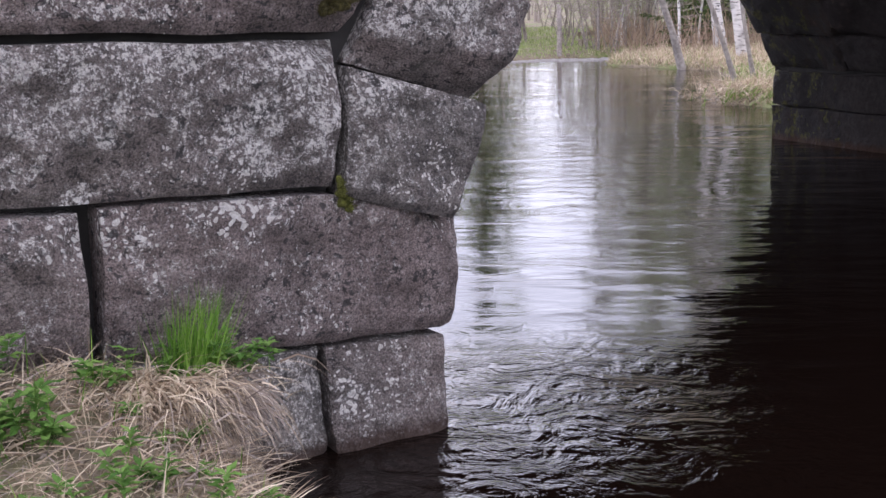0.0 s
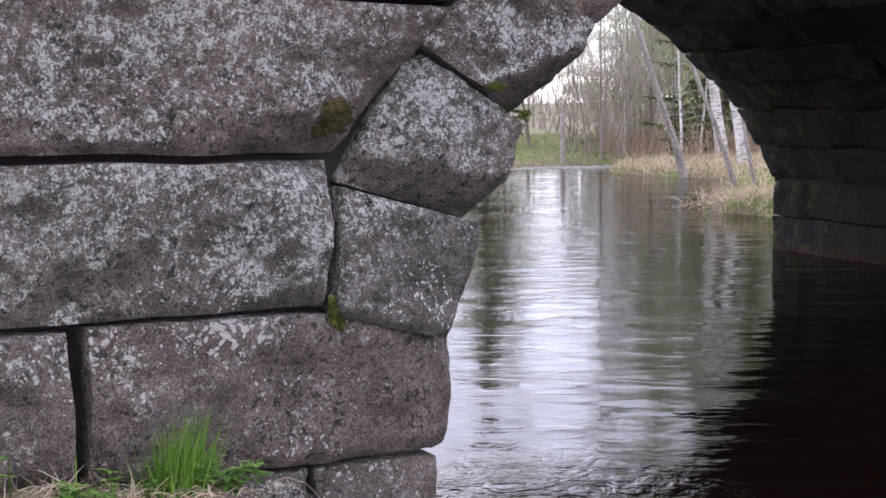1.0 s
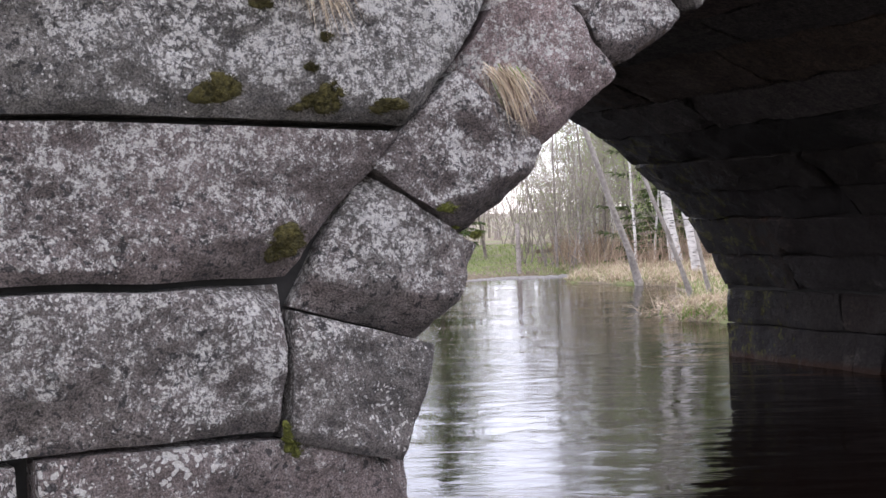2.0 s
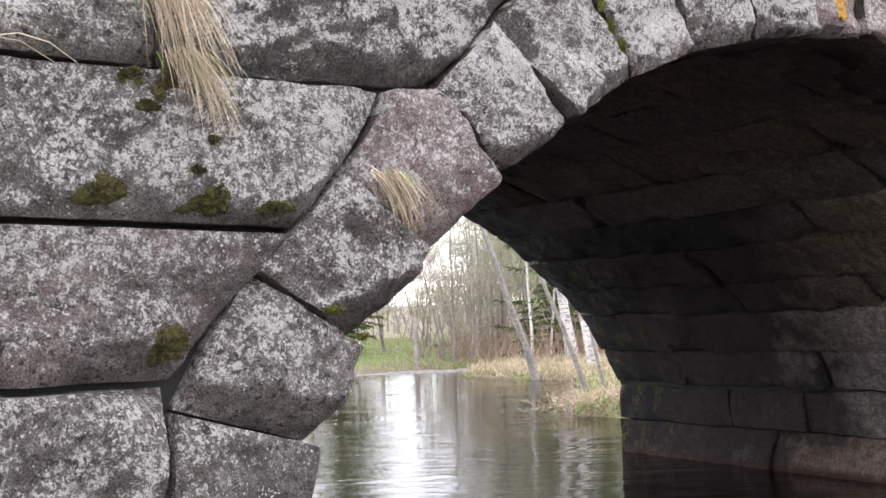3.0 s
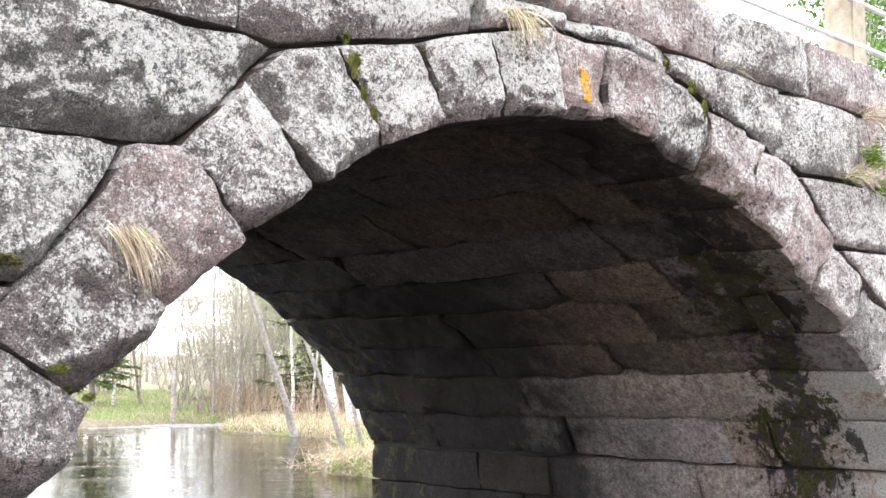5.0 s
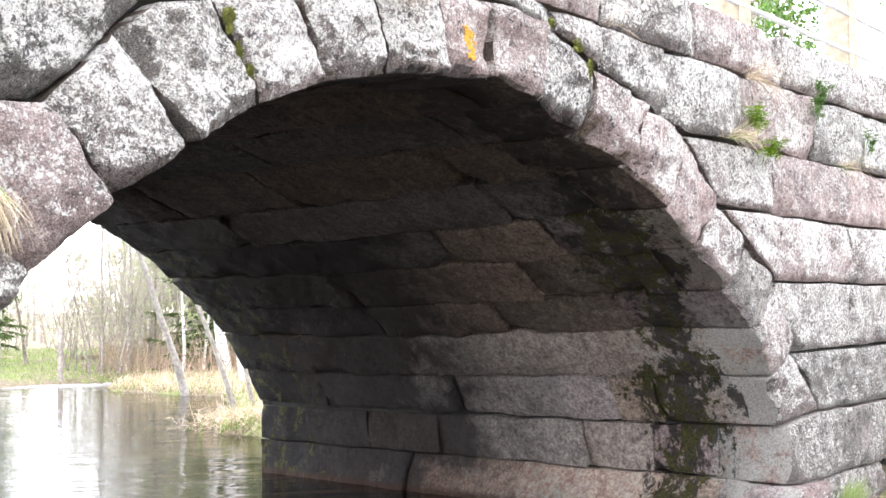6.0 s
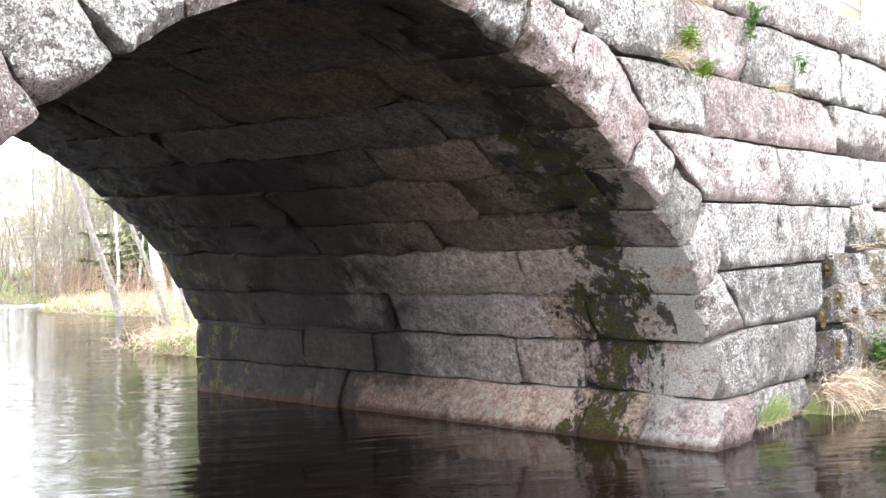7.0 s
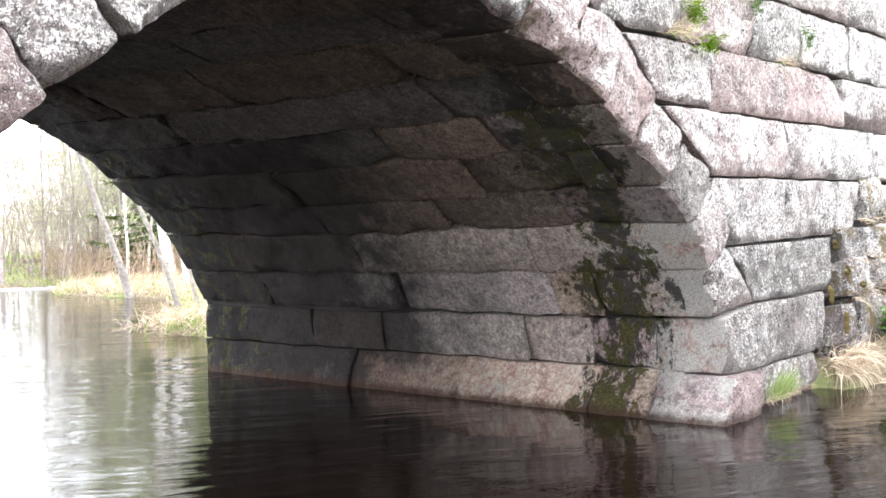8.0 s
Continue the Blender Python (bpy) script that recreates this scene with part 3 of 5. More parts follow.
# right of the arch
block([(5.93, 3.075), (6.32, 2.965), (6.40, 2.94)], [(5.93, 3.20), (6.40, 3.19)])
block([(6.40, 2.94), (6.88, 2.82), (7.12, 2.74)], [(6.40, 3.19), (7.12, 3.18)])
block([(7.13, 2.74), (7.38, 2.70), (8.20, 2.70)], [(7.13, 3.18), (8.20, 3.17)])
for a, b, m in ((8.2, 9.45, M_PINK), (9.45, 10.5, M_PINK), (10.5, 11.7, M_FACE), (11.7, 13.0, M_FACE), (13.0, 14.6, M_FACE)):
    block([(a, 2.70), (b, 2.70)], [(a, 3.175), (b, 3.18)], m)
block([(7.80, 2.28), (8.66, 2.255)], [(7.40, 2.68), (8.70, 2.69)], M_FACE)
for a, b, m in ((8.68, 10.0, M_PINK), (10.0, 11.5, M_PINK), (11.5, 13.0, M_FACE), (13.0, 14.6, M_FACE)):
    block([(a, 2.25), (b, 2.25)], [(a, 2.69), (b, 2.69)], m)
block([(8.69, 1.785), (10.13, 1.785)], [(7.90, 2.245), (10.13, 2.24)], M_PALE_FACE)
for a, b in ((10.14, 11.2), (11.2, 12.6), (12.6, 14.6)):
    block([(a, 1.785), (b, 1.785)], [(a, 2.24), (b, 2.24)], M_PALE_FACE)
block([(9.0, 1.27), (10.12, 1.29)], [(8.75, 1.775), (10.12, 1.775)], M_PALE_FACE)
block([(10.13, 1.29), (11.3, 1.30)], [(10.13, 1.775), (11.3, 1.775)], M_PALE_FACE)
block([(11.3, 1.30), (11.9, 1.30)], [(11.3, 1.775), (12.1, 1.775)], M_PALE_FACE)
block([(9.43, 0.83), (11.25, 0.82)], [(9.02, 1.26), (11.25, 1.28)], M_PALE_FACE)
block([(8.93, 0.325), (11.0, 0.315)], [(8.885, 0.735), (9.42, 0.82), (11.05, 0.81)], M_PALE_FACE, depth=0.55, side=M_WALL_IN, side_way=(-1, 0, 0))
block([(8.22, -0.5), (9.30, -0.5)], [(8.88, 0.32), (9.36, 0.315)], M_PINK, depth=0.6, rough=0.02, proud=0.10, side=M_WALL_IN, side_way=(-1, 0, 0))
block([(9.31, -0.5), (11.0, -0.5)], [(9.37, 0.315), (11.0, 0.305)], M_PALE_FACE, proud=-0.03)
# the coping course
x = -1.6
while x < 14.6:
    b = min(x + 1.0 + 0.5 * random.random(), 14.6)
    z0 = 3.2 if x < 5.9 else 3.19
    block([(x, z0), (b, z0)], [(x, TOP), (b, TOP)], M_PINK if random.random() < 0.55 else M_FACE, depth=0.5)
    x = b

# ---- the vault ----
vault = thing("vault", (0, 0, 0), "dark damp granite vault under the bridge", "arch", kind="structure")
JOINTS = {  # along the bridge, from the far side to the near one, for the rows of the right-hand wall and haunch
    0: (7.41, 7.08, 6.19, 5.85, 4.56, 4.05), 1: (7.58, 6.75, 5.26, 4.63, 3.95), 2: (8.03, 6.95, 6.48, 4.85, 4.48), 3: (7.95, 6.66, 4.9),
    4: (6.85, 5.55, 4.43), 5: (6.9, 5.02, 4.1), 6: (7.0, 5.52, 4.54), 7: (7.4, 4.7)}


def settle(x, z, y):
    """The beds of the right-hand side sink a little towards the far end; the plinth stands out at the near corner."""
    if x < 6.5:
        return x, z
    if z < 0.3:
        return x - 0.155 * max(0.0, 8.9 - y), z
    if z < 0.5:
        return x - 0.02, z
    k = 0.13 * min(1.0, (y - FACE) / 4.5) * min(1.0, (z - 0.3) / 0.7)
    tangent = np.interp(z, (0.3, 0.74, 1.1, 1.45, 1.7, 2.0, 2.4), (0.05, 0.3, 0.62, 0.8, 1.2, 1.75, 2.3))
    return x + k * tangent, z - k


line = OPENING[1:-1]
rows = [((8.94, -0.5), (8.93, 0.325)), ((8.93, 0.325), (8.87, 0.74))] + [(line[k], line[k - 1]) for k in range(len(line) - 2, 1, -1)]
rows += [((2.14, 0.35), (2.13, -0.5))]
for r, ((xa, za), (xb, zb)) in enumerate(rows):
    cuts = JOINTS.get(r)
    if not cuts:
        cuts, y = [], FAR
        while y > FACE + 1.6:
            y -= 0.8 + 1.0 * random.random()
            if y > FACE + 0.8:
                cuts.append(y)
    start = FACE + 0.36
    ys = [FAR] + [c for c in cuts if c > start + 0.15] + [start]
    mid_x, mid_z = (xa + xb) / 2, (za + zb) / 2
    inward = Vector((-(zb - za), 0, xb - xa)).normalized()
    if inward.dot(Vector((5.5 - mid_x, 0, 0.6 - mid_z))) < 0:
        inward = -inward
    for ya, yb in zip(ys, ys[1:]):
        fa, fb = (0.05 * max(0.0, (y - 6.0) / 3.0) if mid_x > 6 and mid_z > 0.6 else 0.0 for y in (ya, yb))
        lo, hi = ([(x - inward.x * f, y, z - inward.z * f) for y, f, (x, z) in ((ya, fa, settle(*p, ya)), (yb, fb, settle(*p, yb)))] for p in ((xa, za), (xb, zb)))
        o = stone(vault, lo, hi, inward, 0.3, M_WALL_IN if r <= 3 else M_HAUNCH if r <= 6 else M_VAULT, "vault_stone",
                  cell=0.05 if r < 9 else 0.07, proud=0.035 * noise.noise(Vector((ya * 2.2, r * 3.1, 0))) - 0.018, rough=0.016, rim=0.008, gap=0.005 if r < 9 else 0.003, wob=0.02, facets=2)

# ---- cores behind the stones, the far face, the road ----
def arch_solid(name, x0, x1, top, opening, y0, y1, material):
    """A wall with an arched opening, between two planes y."""
    cols = [(x0, -0.6)] + [(opening[0][0], -0.6)] + opening + [(x1, -0.6)]
    cols = [(x0, -0.6), (opening[0][0] - 0.001, -0.6)] + opening + [(opening[-1][0] + 0.001, -0.6), (x1, -0.6)]
    v, f = [], []
    for x, z in cols:
        v += [(x, y0, z), (x, y0, top), (x, y1, z), (x, y1, top)]
    for k in range(len(cols) - 1):
        a, c = 4 * k, 4 * k + 4
        f += [(a, c, c + 1, a + 1), (c + 2, a + 2, a + 3, c + 3), (a + 1, c + 1, c + 3, a + 3), (a, a + 2, c + 2, c)]
    f += [(0, 1, 3, 2), (4 * len(cols) - 4, 4 * len(cols) - 2, 4 * len(cols) - 1, 4 * len(cols) - 3)]
    return ob_from(name, v, f, material, smooth=False)


core = arch_solid("bridge_core", -1.7, 14.7, TOP - 0.06, [(x + (0.12 if x > 5.4 else -0.12), z + (0.12 if z > 0.8 else 0)) for x, z in OPENING], FACE + 0.14, FAR - 0.1, M_CORE)
tagged(core, "dark rubble core behind the bridge's face stones", "wall", kind="structure")
far_wall = arch_solid("wall_far", -1.7, 14.7, TOP, [(x + (0.14 if x > 5.4 else -0.14), z + (0.14 if z > 0.8 else 0)) for x, z in OPENING], FAR - 0.1, FAR + 0.02, M_VAULT)
tagged(far_wall, "far granite face of the bridge", "wall", kind="structure")


# ---- ground and water ----
def shore(y):
    """The river's left and right edges at y."""
    left = np.interp(y, (-60, -6, 0, 2.4, 3.1, 3.5, 3.7, 8.9, 9.3, 14, 22, 25, 200), (-3, 0.2, 0.9, 1.18, 1.32, 1.46, 2.0, 2.0, 1.0, -6, -9, -12, -12))
    right = np.interp(y, (-60, -5, 2.0, 2.7, 3.05, 3.25, 3.62, 3.68, 8.9, 9.2, 11.2, 12.2, 13.6, 16.0, 17.5, 20.5, 22.0, 23.0, 200), (16, 13.8, 12.8, 12.0, 11.35, 10.8, 10.8, 9.2, 9.2, 9.8, 11.15, 11.3, 12.5, 14.75, 15.8, 15.6, 16.9, 45, 45))
    return left, right


def ground_height(x, y):
    left, right = shore(y)
    far = 23.4 + 0.5 * noise.noise(Vector((x * 0.3, 0, 7)))
    inside = min(x - left, right - x, far - y)
    d = -inside + 0.15 * noise.noise(Vector((x * 1.1, y * 1.1, 3)))
    if d < 0:
        z = max(-0.8, d * 0.9)
    else:
        z = (0.26 if y < 9 else 0.13) * (1 - math.exp(-d / 0.22)) + (0.03 if y < 9 else 0.022) * min(d, 12) + 0.05 * noise.noise(Vector((x * 1.7, y * 1.7, 1)))
    # the mound against the wall on the near bank
    if y < 3.6:
        z += 0.17 * math.exp(-((x - 0.75) / 0.6) ** 2 - ((y - 3.45) / 0.55) ** 2) * (1 if d > 0 else 0)
    # the road embankment at both ends of the bridge
    e = max(-1.6 - x, x - 14.4)
    if e > 0:
        side = max(3.9 - y, y - 8.7, 0)
        z = max(z, (TOP - 0.12) - side * 0.8 - 0.0 * e)
    return z


def grid_axis(lo, hi, near_lo, near_hi, step):
    a = list(np.arange(near_lo, near_hi + 1e-6, step))
    s, v = step, near_hi
    while v < hi:
        s *= 1.25
        v += s
        a.append(v)
    s, v = step, near_lo
    while v > lo:
        s *= 1.25
        v -= s
        a.insert(0, v)
    return a


gx, gy = grid_axis(-900, 900, -4, 22, 0.22), grid_axis(-900, 900, -4, 28, 0.22)
verts = [(x, y, ground_height(x, y)) for y in gy for x in gx]
n = len(gx)
faces = [(j * n + i, j * n + i + 1, (j + 1) * n + i + 1, (j + 1) * n + i) for j in range(len(gy) - 1) for i in range(n - 1)]
m_ground, nt, b = surface("grassy_bank_ground", 0.95)
pos = nt.nodes.new("ShaderNodeNewGeometry").outputs["Position"]
soil = ramp(nt, noise_tex(nt, pos, 11, 6, 0.7), (0.3, (0.10, 0.075, 0.05)), (0.7, (0.30, 0.24, 0.165)))
green = ramp(nt, noise_tex(nt, pos, 14, 5, 0.7), (0.3, (0.09, 0.12, 0.03)), (0.7, (0.22, 0.28, 0.08)))
nt.links.new(mix(nt, ramp(nt, noise_tex(nt, pos, 0.5, 4), (0.50, 0.05), (0.62, 0.85)), soil, green), b.inputs["Base Color"])
bump(nt, b, noise_tex(nt, pos, 24, 6, 0.7), 0.8, 0.04)
tagged(ob_from("ground", verts, faces, m_ground), "grassy river banks with brown soil and dead grass", "ground", kind="structure")

wv = [(x, y, 0.0) for y in (-300, -3, 4, 10, 26, 300) for x in (-300, -3, 2, 9, 20, 300)]
wf = [(j * 6 + i, j * 6 + i + 1, (j + 1) * 6 + i + 1, (j + 1) * 6 + i) for j in range(5) for i in range(5)]
tagged(ob_from("water", wv, wf, M_WATER), "dark peat-brown river water with ripples and sky reflections", "water", kind="structure")

road = prism("road", [(-60, TOP - 0.1), (60, TOP - 0.1), (60, TOP - 0.03), (-60, TOP - 0.03)], FACE + 0.45, FAR - 0.4, M_ROAD)
tagged(road, "gravel road over the bridge", "road", kind="structure")


# ---- rubble beside the right-hand facade ----
rubble_wall = thing("wall_rubble", (0, 0, 0), "rough rubble of lichened granite stones with moss and dry grass between", "wall", kind="structure")
rng = random.Random(5)
levels = (-0.1, 0.34, 0.74, 1.08, 1.42, 1.77)
for r in range(5):
    x = (11.06, 11.1, 11.3, 11.3, 12.0)[r]
    while x < 14.4:
        w = rng.uniform(0.34, 0.75)
        j = lambda: rng.uniform(-0.05, 0.05)
        z0, z1 = levels[r] + j(), levels[r + 1] + j()
        yy = 3.42 + rng.uniform(-0.06, 0.06) - 0.05 * (4 - r)
        stone(rubble_wall, [(x + j(), yy, z0 + j()), (x + w + j(), yy, z0 + j())], [(x + j(), yy + 0.05, z1), (x + w + j(), yy + 0.05, z1 + j())],
              (0, -1, 0.15), 0.35, M_RUBBLE, "rubble_stone", cell=0.06, rough=0.035, rim=0.05, gap=0.02, facets=6)
        x += w + 0.02


# ---- plants: blades, leaves, moss ----
bpy.context.view_layer.update()
stones_now = bpy.context.evaluated_depsgraph_get()


def on_wall(x, z):
    """The y of the facade's surface at x, z."""
    hit, place, *_ = scene.ray_cast(stones_now, Vector((x, 2.6, z)), Vector((0, 1, 0)), distance=1.3)
    return place.y if hit and place.y < FACE + 0.12 else FACE

def blade(verts, faces, root, way, length, width, droop, segments=4, side=None):
    """One bending, tapering blade of grass."""
    p, d = Vector(root), Vector(way).normalized()
    s = side or d.cross(Vector((rng.uniform(-1, 1), rng.uniform(-1, 1), rng.uniform(-0.3, 0.3)))).normalized()
    base = len(verts)
    for k in range(segments + 1):
        w = width * (1 - k / segments) ** 0.7 * 0.5
        if k == segments:
            verts.append(tuple(p))
        else:
            verts += [tuple(p - s * w), tuple(p + s * w)]
        p = p + d * (length / segments)
        d = (d + Vector((0, 0, -droop / segments))).normalized()
    for k in range(segments - 1):
        a = base + 2 * k
        faces.append((a, a + 1, a + 3, a + 2))
    a = base + 2 * (segments - 1)
    faces.append((a, a + 1, a + 2))


def blades(name, n, place, way, length, width, droop, material, parent=None, label="", segments=4):
    v, f = [], []
    for _ in range(n):
        root = place()
        blade(v, f, root, way(root), rng.uniform(*length), rng.uniform(*width), rng.uniform(*droop), segments)
    ob = ob_from(name, v, f, material, parent, label)
    return tagged(ob, kind="stuff") if parent else ob


def leafy(name, n_stems, place, height, size, material, parent=None, label=""):
    """Low herbs: stems with whorls of narrow, toothed leaflets."""
    v, f = [], []
    for _ in range(n_stems):
        root = Vector(place())
        lean = Vector((rng.uniform(-0.4, 0.4), rng.uniform(-0.5, 0.2), 1)).normalized()
        h = rng.uniform(*height)
        blade(v, f, root, lean, h, 0.006, 0.1, 3)
        for lev in range(rng.randint(2, 4)):
            c = root + lean * h * (0.45 + 0.18 * lev)
            turn = rng.uniform(0, 6.28)
            for k in range(rng.randint(4, 6)):
                a = turn + k * 6.28 / 5
                out = Vector((math.cos(a), math.sin(a), rng.uniform(-0.1, 0.5))).normalized()
                l = rng.uniform(*size)
                sd = out.cross(Vector((0, 0, 1))).normalized()
                up = Vector((0, 0, 1)) * l * 0.12
                b0 = len(v)
                v.extend(tuple(q) for q in (c, c + out * l * 0.35 + sd * l * 0.17 + up, c + out * l * 0.7 + sd * l * 0.12, c + out * l,
                                            c + out * l * 0.7 - sd * l * 0.12, c + out * l * 0.35 - sd * l * 0.17 + up, c + out * l * 0.5 + up * 0.3))
                f.extend([(b0, b0 + 1, b0 + 6), (b0 + 1, b0 + 2, b0 + 6), (b0 + 2, b0 + 3, b0 + 6), (b0 + 3, b0 + 4, b0 + 6), (b0 + 4, b0 + 5, b0 + 6), (b0 + 5, b0, b0 + 6)])
    ob = ob_from(name, v, f, material, parent, label, smooth=False)
    return tagged(ob, kind="stuff") if parent else ob


def moss_cushion(at, sx, sz, material, label, group="moss on the bridge", thick=0.028):
    """A fuzzy, uneven cushion of moss that clings to the wall face."""
    t = thing("moss_cushion", (at[0], on_wall(*at) - 0.002, at[1]), label, "moss", group)
    v, f, lumps = [], [], []
    n, m = 12, 4
    seed = Vector((at[0] * 5, at[1] * 5, 0))
    for _ in range(9):
        a, r = rng.uniform(0, 6.28), rng.uniform(0, 0.8)
        lumps.append((math.cos(a) * r * sx, math.sin(a) * r * sz, rng.uniform(0.28, 0.55)))
    for cx, cz, k0 in lumps:
        b0 = len(v)
        for j in range(m + 1):
            r = j / m
            for i in range(n):
                a = 6.2832 * i / n
                k = k0 * (1 + 0.5 * noise.noise(seed + Vector((math.cos(a) * 1.6 + cx * 50, math.sin(a) * 1.6, cz * 50))))
                px, pz = cx + math.cos(a) * r * sx * k, cz + math.sin(a) * r * sz * k
                dep = thick * (0.5 + k0 * 0.8) * math.sqrt(max(0, 1 - r * r)) * (1 + 0.5 * noise.noise(seed + Vector((px * 60, pz * 60, 0)))) - 0.008
                v.append((px, -dep, pz))
        f += [(b0 + j * n + i, b0 + j * n + (i + 1) % n, b0 + (j + 1) * n + (i + 1) % n, b0 + (j + 1) * n + i) for j in range(m) for i in range(n)]
    tagged(ob_from("cushion", v, f, material, t), kind="stuff")
    bv, bf = [], []
    for _ in range(int(150 + 40000 * sx * sz)):
        cx, cz, k0 = rng.choice(lumps)
        a, r = rng.uniform(0, 6.28), math.sqrt(rng.random())
        root = (cx + math.cos(a) * r * sx * k0 * 1.1, -thick * (0.5 + k0 * 0.8) * math.sqrt(max(0.02, 1 - r * r)) + 0.010, cz + math.sin(a) * r * sz * k0 * 1.1)
        blade(bv, bf, root, (rng.uniform(-0.7, 0.7), -1, rng.uniform(-0.6, 0.7)), rng.uniform(0.012, 0.024), 0.004, 0.3, 2)
    tagged(ob_from("fuzz", bv, bf, material, t), kind="stuff")
    return t


def grass_tuft(at, n, length, spread, way, label, green=0.15, droop=(0.9, 1.7), jitter=0.3, width=(0.0025, 0.005), group="dry grass tufts on the bridge"):
    """A tuft that roots in a joint of the wall and hangs down over the stones."""
    t = thing("grass_tuft", (at[0], min(at[1], on_wall(at[0], at[2] - 0.05) - 0.01), at[2]), label, "grass", group)
    place = lambda: (rng.gauss(0, spread), rng.uniform(-0.01, 0.05), rng.gauss(0, 0.010))
    aim = lambda r: Vector(way) + Vector((rng.gauss(0, jitter), rng.gauss(0, jitter * 0.7), rng.gauss(0, jitter)))
    blades("dead_grass", n, place, aim, length, width, droop, M_STRAW, t, "straw-coloured dead grass blades")
    if green:
        blades("green_grass", int(n * green) + 3, place, aim, (length[0] * 0.4, length[1] * 0.55), width, (0.3, 0.9), M_GRASS, t, "fresh green grass blades")
    return t


# tufts and moss on the near face
grass_tuft((1.73, 3.46, 2.64), 260, (0.22, 0.50), 0.04, (0.22, -0.20, -0.55), "long dead grass hanging from a joint between granite blocks", 0.10, (0.5, 1.3), 0.13)
grass_tuft((1.84, 3.47, 2.34), 150, (0.14, 0.34), 0.04, (0.30, -0.20, -0.65), "dead grass hanging from a joint between granite blocks", 0.2, (0.5, 1.2), 0.14)
grass_tuft((2.56, 3.45, 1.985), 120, (0.12, 0.26), 0.035, (0.38, -0.2, -0.7), "dry grass tuft between two arch stones", 0.05, (0.9, 1.7), 0.18)
grass_tuft((4.58, 3.45, 3.13), 120, (0.12, 0.27), 0.05, (0.0, -0.3, -0.35), "dry grass tuft hanging over the arch crown", 0.25, (0.9, 1.8), 0.2)
grass_tuft((8.26, 3.46, 3.17), 60, (0.25, 0.6), 0.04, (0.45, -0.4, 0.1), "thin dry grass hanging from the coping joint", 0.0, (1.2, 2.2), 0.35)
grass_tuft((7.98, 3.42, 2.71), 110, (0.14, 0.32), 0.09, (-0.1, -0.6, 0.3), "dry grass tuft on a ledge of the facade", 0.3, (1.5, 2.4))
grass_tuft((9.95, 3.46, 2.70), 25, (0.15, 0.4), 0.08, (0.2, -0.5, 0.0), "few dry stems in a wall joint", 0.1)
grass_tuft((6.40, 3.46, 3.19), 6, (0.2, 0.4), 0.05, (0.1, -0.4, 0.0), "single dry stems hanging from a joint", 0.0)
grass_tuft((1.10, 3.46, 2.31), 14, (0.25, 0.55), 0.10, (0.6, -0.5, 0.3), "single dry stems hanging from a joint", 0.0)


def herb_tuft(at, n, height, size, material, label):
    t = thing("wall_herb", at, label, "plant", "green plants in the wall joints")
    leafy("foliage", n, lambda: (rng.gauss(0, 0.05), rng.uniform(-0.05, 0.01), rng.gauss(0, 0.03)), height, size, material, t)
    return t


herb_tuft((8.25, 3.45, 2.80), 26, (0.06, 0.16), (0.03, 0.06), M_LIME, "bright green plant growing in a wall joint")
herb_tuft((8.42, 3.44, 2.64), 20, (0.05, 0.12), (0.03, 0.05), M_LIME, "bright green plant hanging in a wall joint")
herb_tuft((9.44, 3.46, 3.18), 14, (0.05, 0.14), (0.02, 0.05), M_LEAF, "small green plant on a coping joint")
herb_tuft((9.35, 3.46, 3.02), 12, (0.05, 0.16), (0.02, 0.05), M_LEAF, "small green plant between wall stones")
herb_tuft((10.45, 3.46, 2.86), 12, (0.05, 0.18), (0.02, 0.05), M_LEAF, "small green plant between wall stones")

BROWN = "brown-green moss cushion on granite"
for x, z, sx, sz in ((1.57, 1.90, 0.065, 0.055), (1.85, 1.855, 0.08, 0.045), (1.91, 1.88, 0.04, 0.05), (2.10, 1.845, 0.07, 0.035), (1.75, 1.43, 0.08, 0.05), (1.71, 1.40, 0.03, 0.03),
                     (1.71, 2.145, 0.035, 0.025), (1.67, 2.235, 0.05, 0.04), (1.76, 2.22, 0.05, 0.045), (1.85, 1.955, 0.018, 0.015), (1.91, 2.055, 0.022, 0.02)):
    moss_cushion((x, z + 0.012), sx * 1.3, sz * 1.15, M_MOSS, BROWN, thick=0.02)
for x, z, sx, sz in ((11.12, 0.55, 0.05, 0.14), (11.16, 0.78, 0.06, 0.10), (11.34, 0.98, 0.12, 0.07), (11.55, 0.84, 0.10, 0.06), (11.28, 1.22, 0.07, 0.07)):
    moss_cushion((x, z), sx * 0.8, sz * 0.8, M_RUST, "rusty yellow moss between rubble stones", "moss on the rubble", 0.03)
FRESH = "bright green moss in a joint"
for (x, z, sx, sz) in ((1.77, 0.81, 0.04, 0.04), (1.745, 0.86, 0.02, 0.03), (2.32, 1.525, 0.05, 0.018), (2.42, 1.455, 0.05, 0.016), (2.455, 1.432, 0.022, 0.018), (3.60, 2.73, 0.03, 0.06),
                       (3.66, 2.60, 0.02, 0.05), (3.71, 2.53, 0.02, 0.05), (3.57, 2.83, 0.03, 0.04), (6.12, 3.02, 0.06, 0.05), (6.21, 2.92, 0.02, 0.06), (5.90, 3.13, 0.05, 0.025)):
    moss_cushion((x, z), sx, sz, M_MOSS_GREEN, FRESH, "green moss in the arch joints", 0.022)

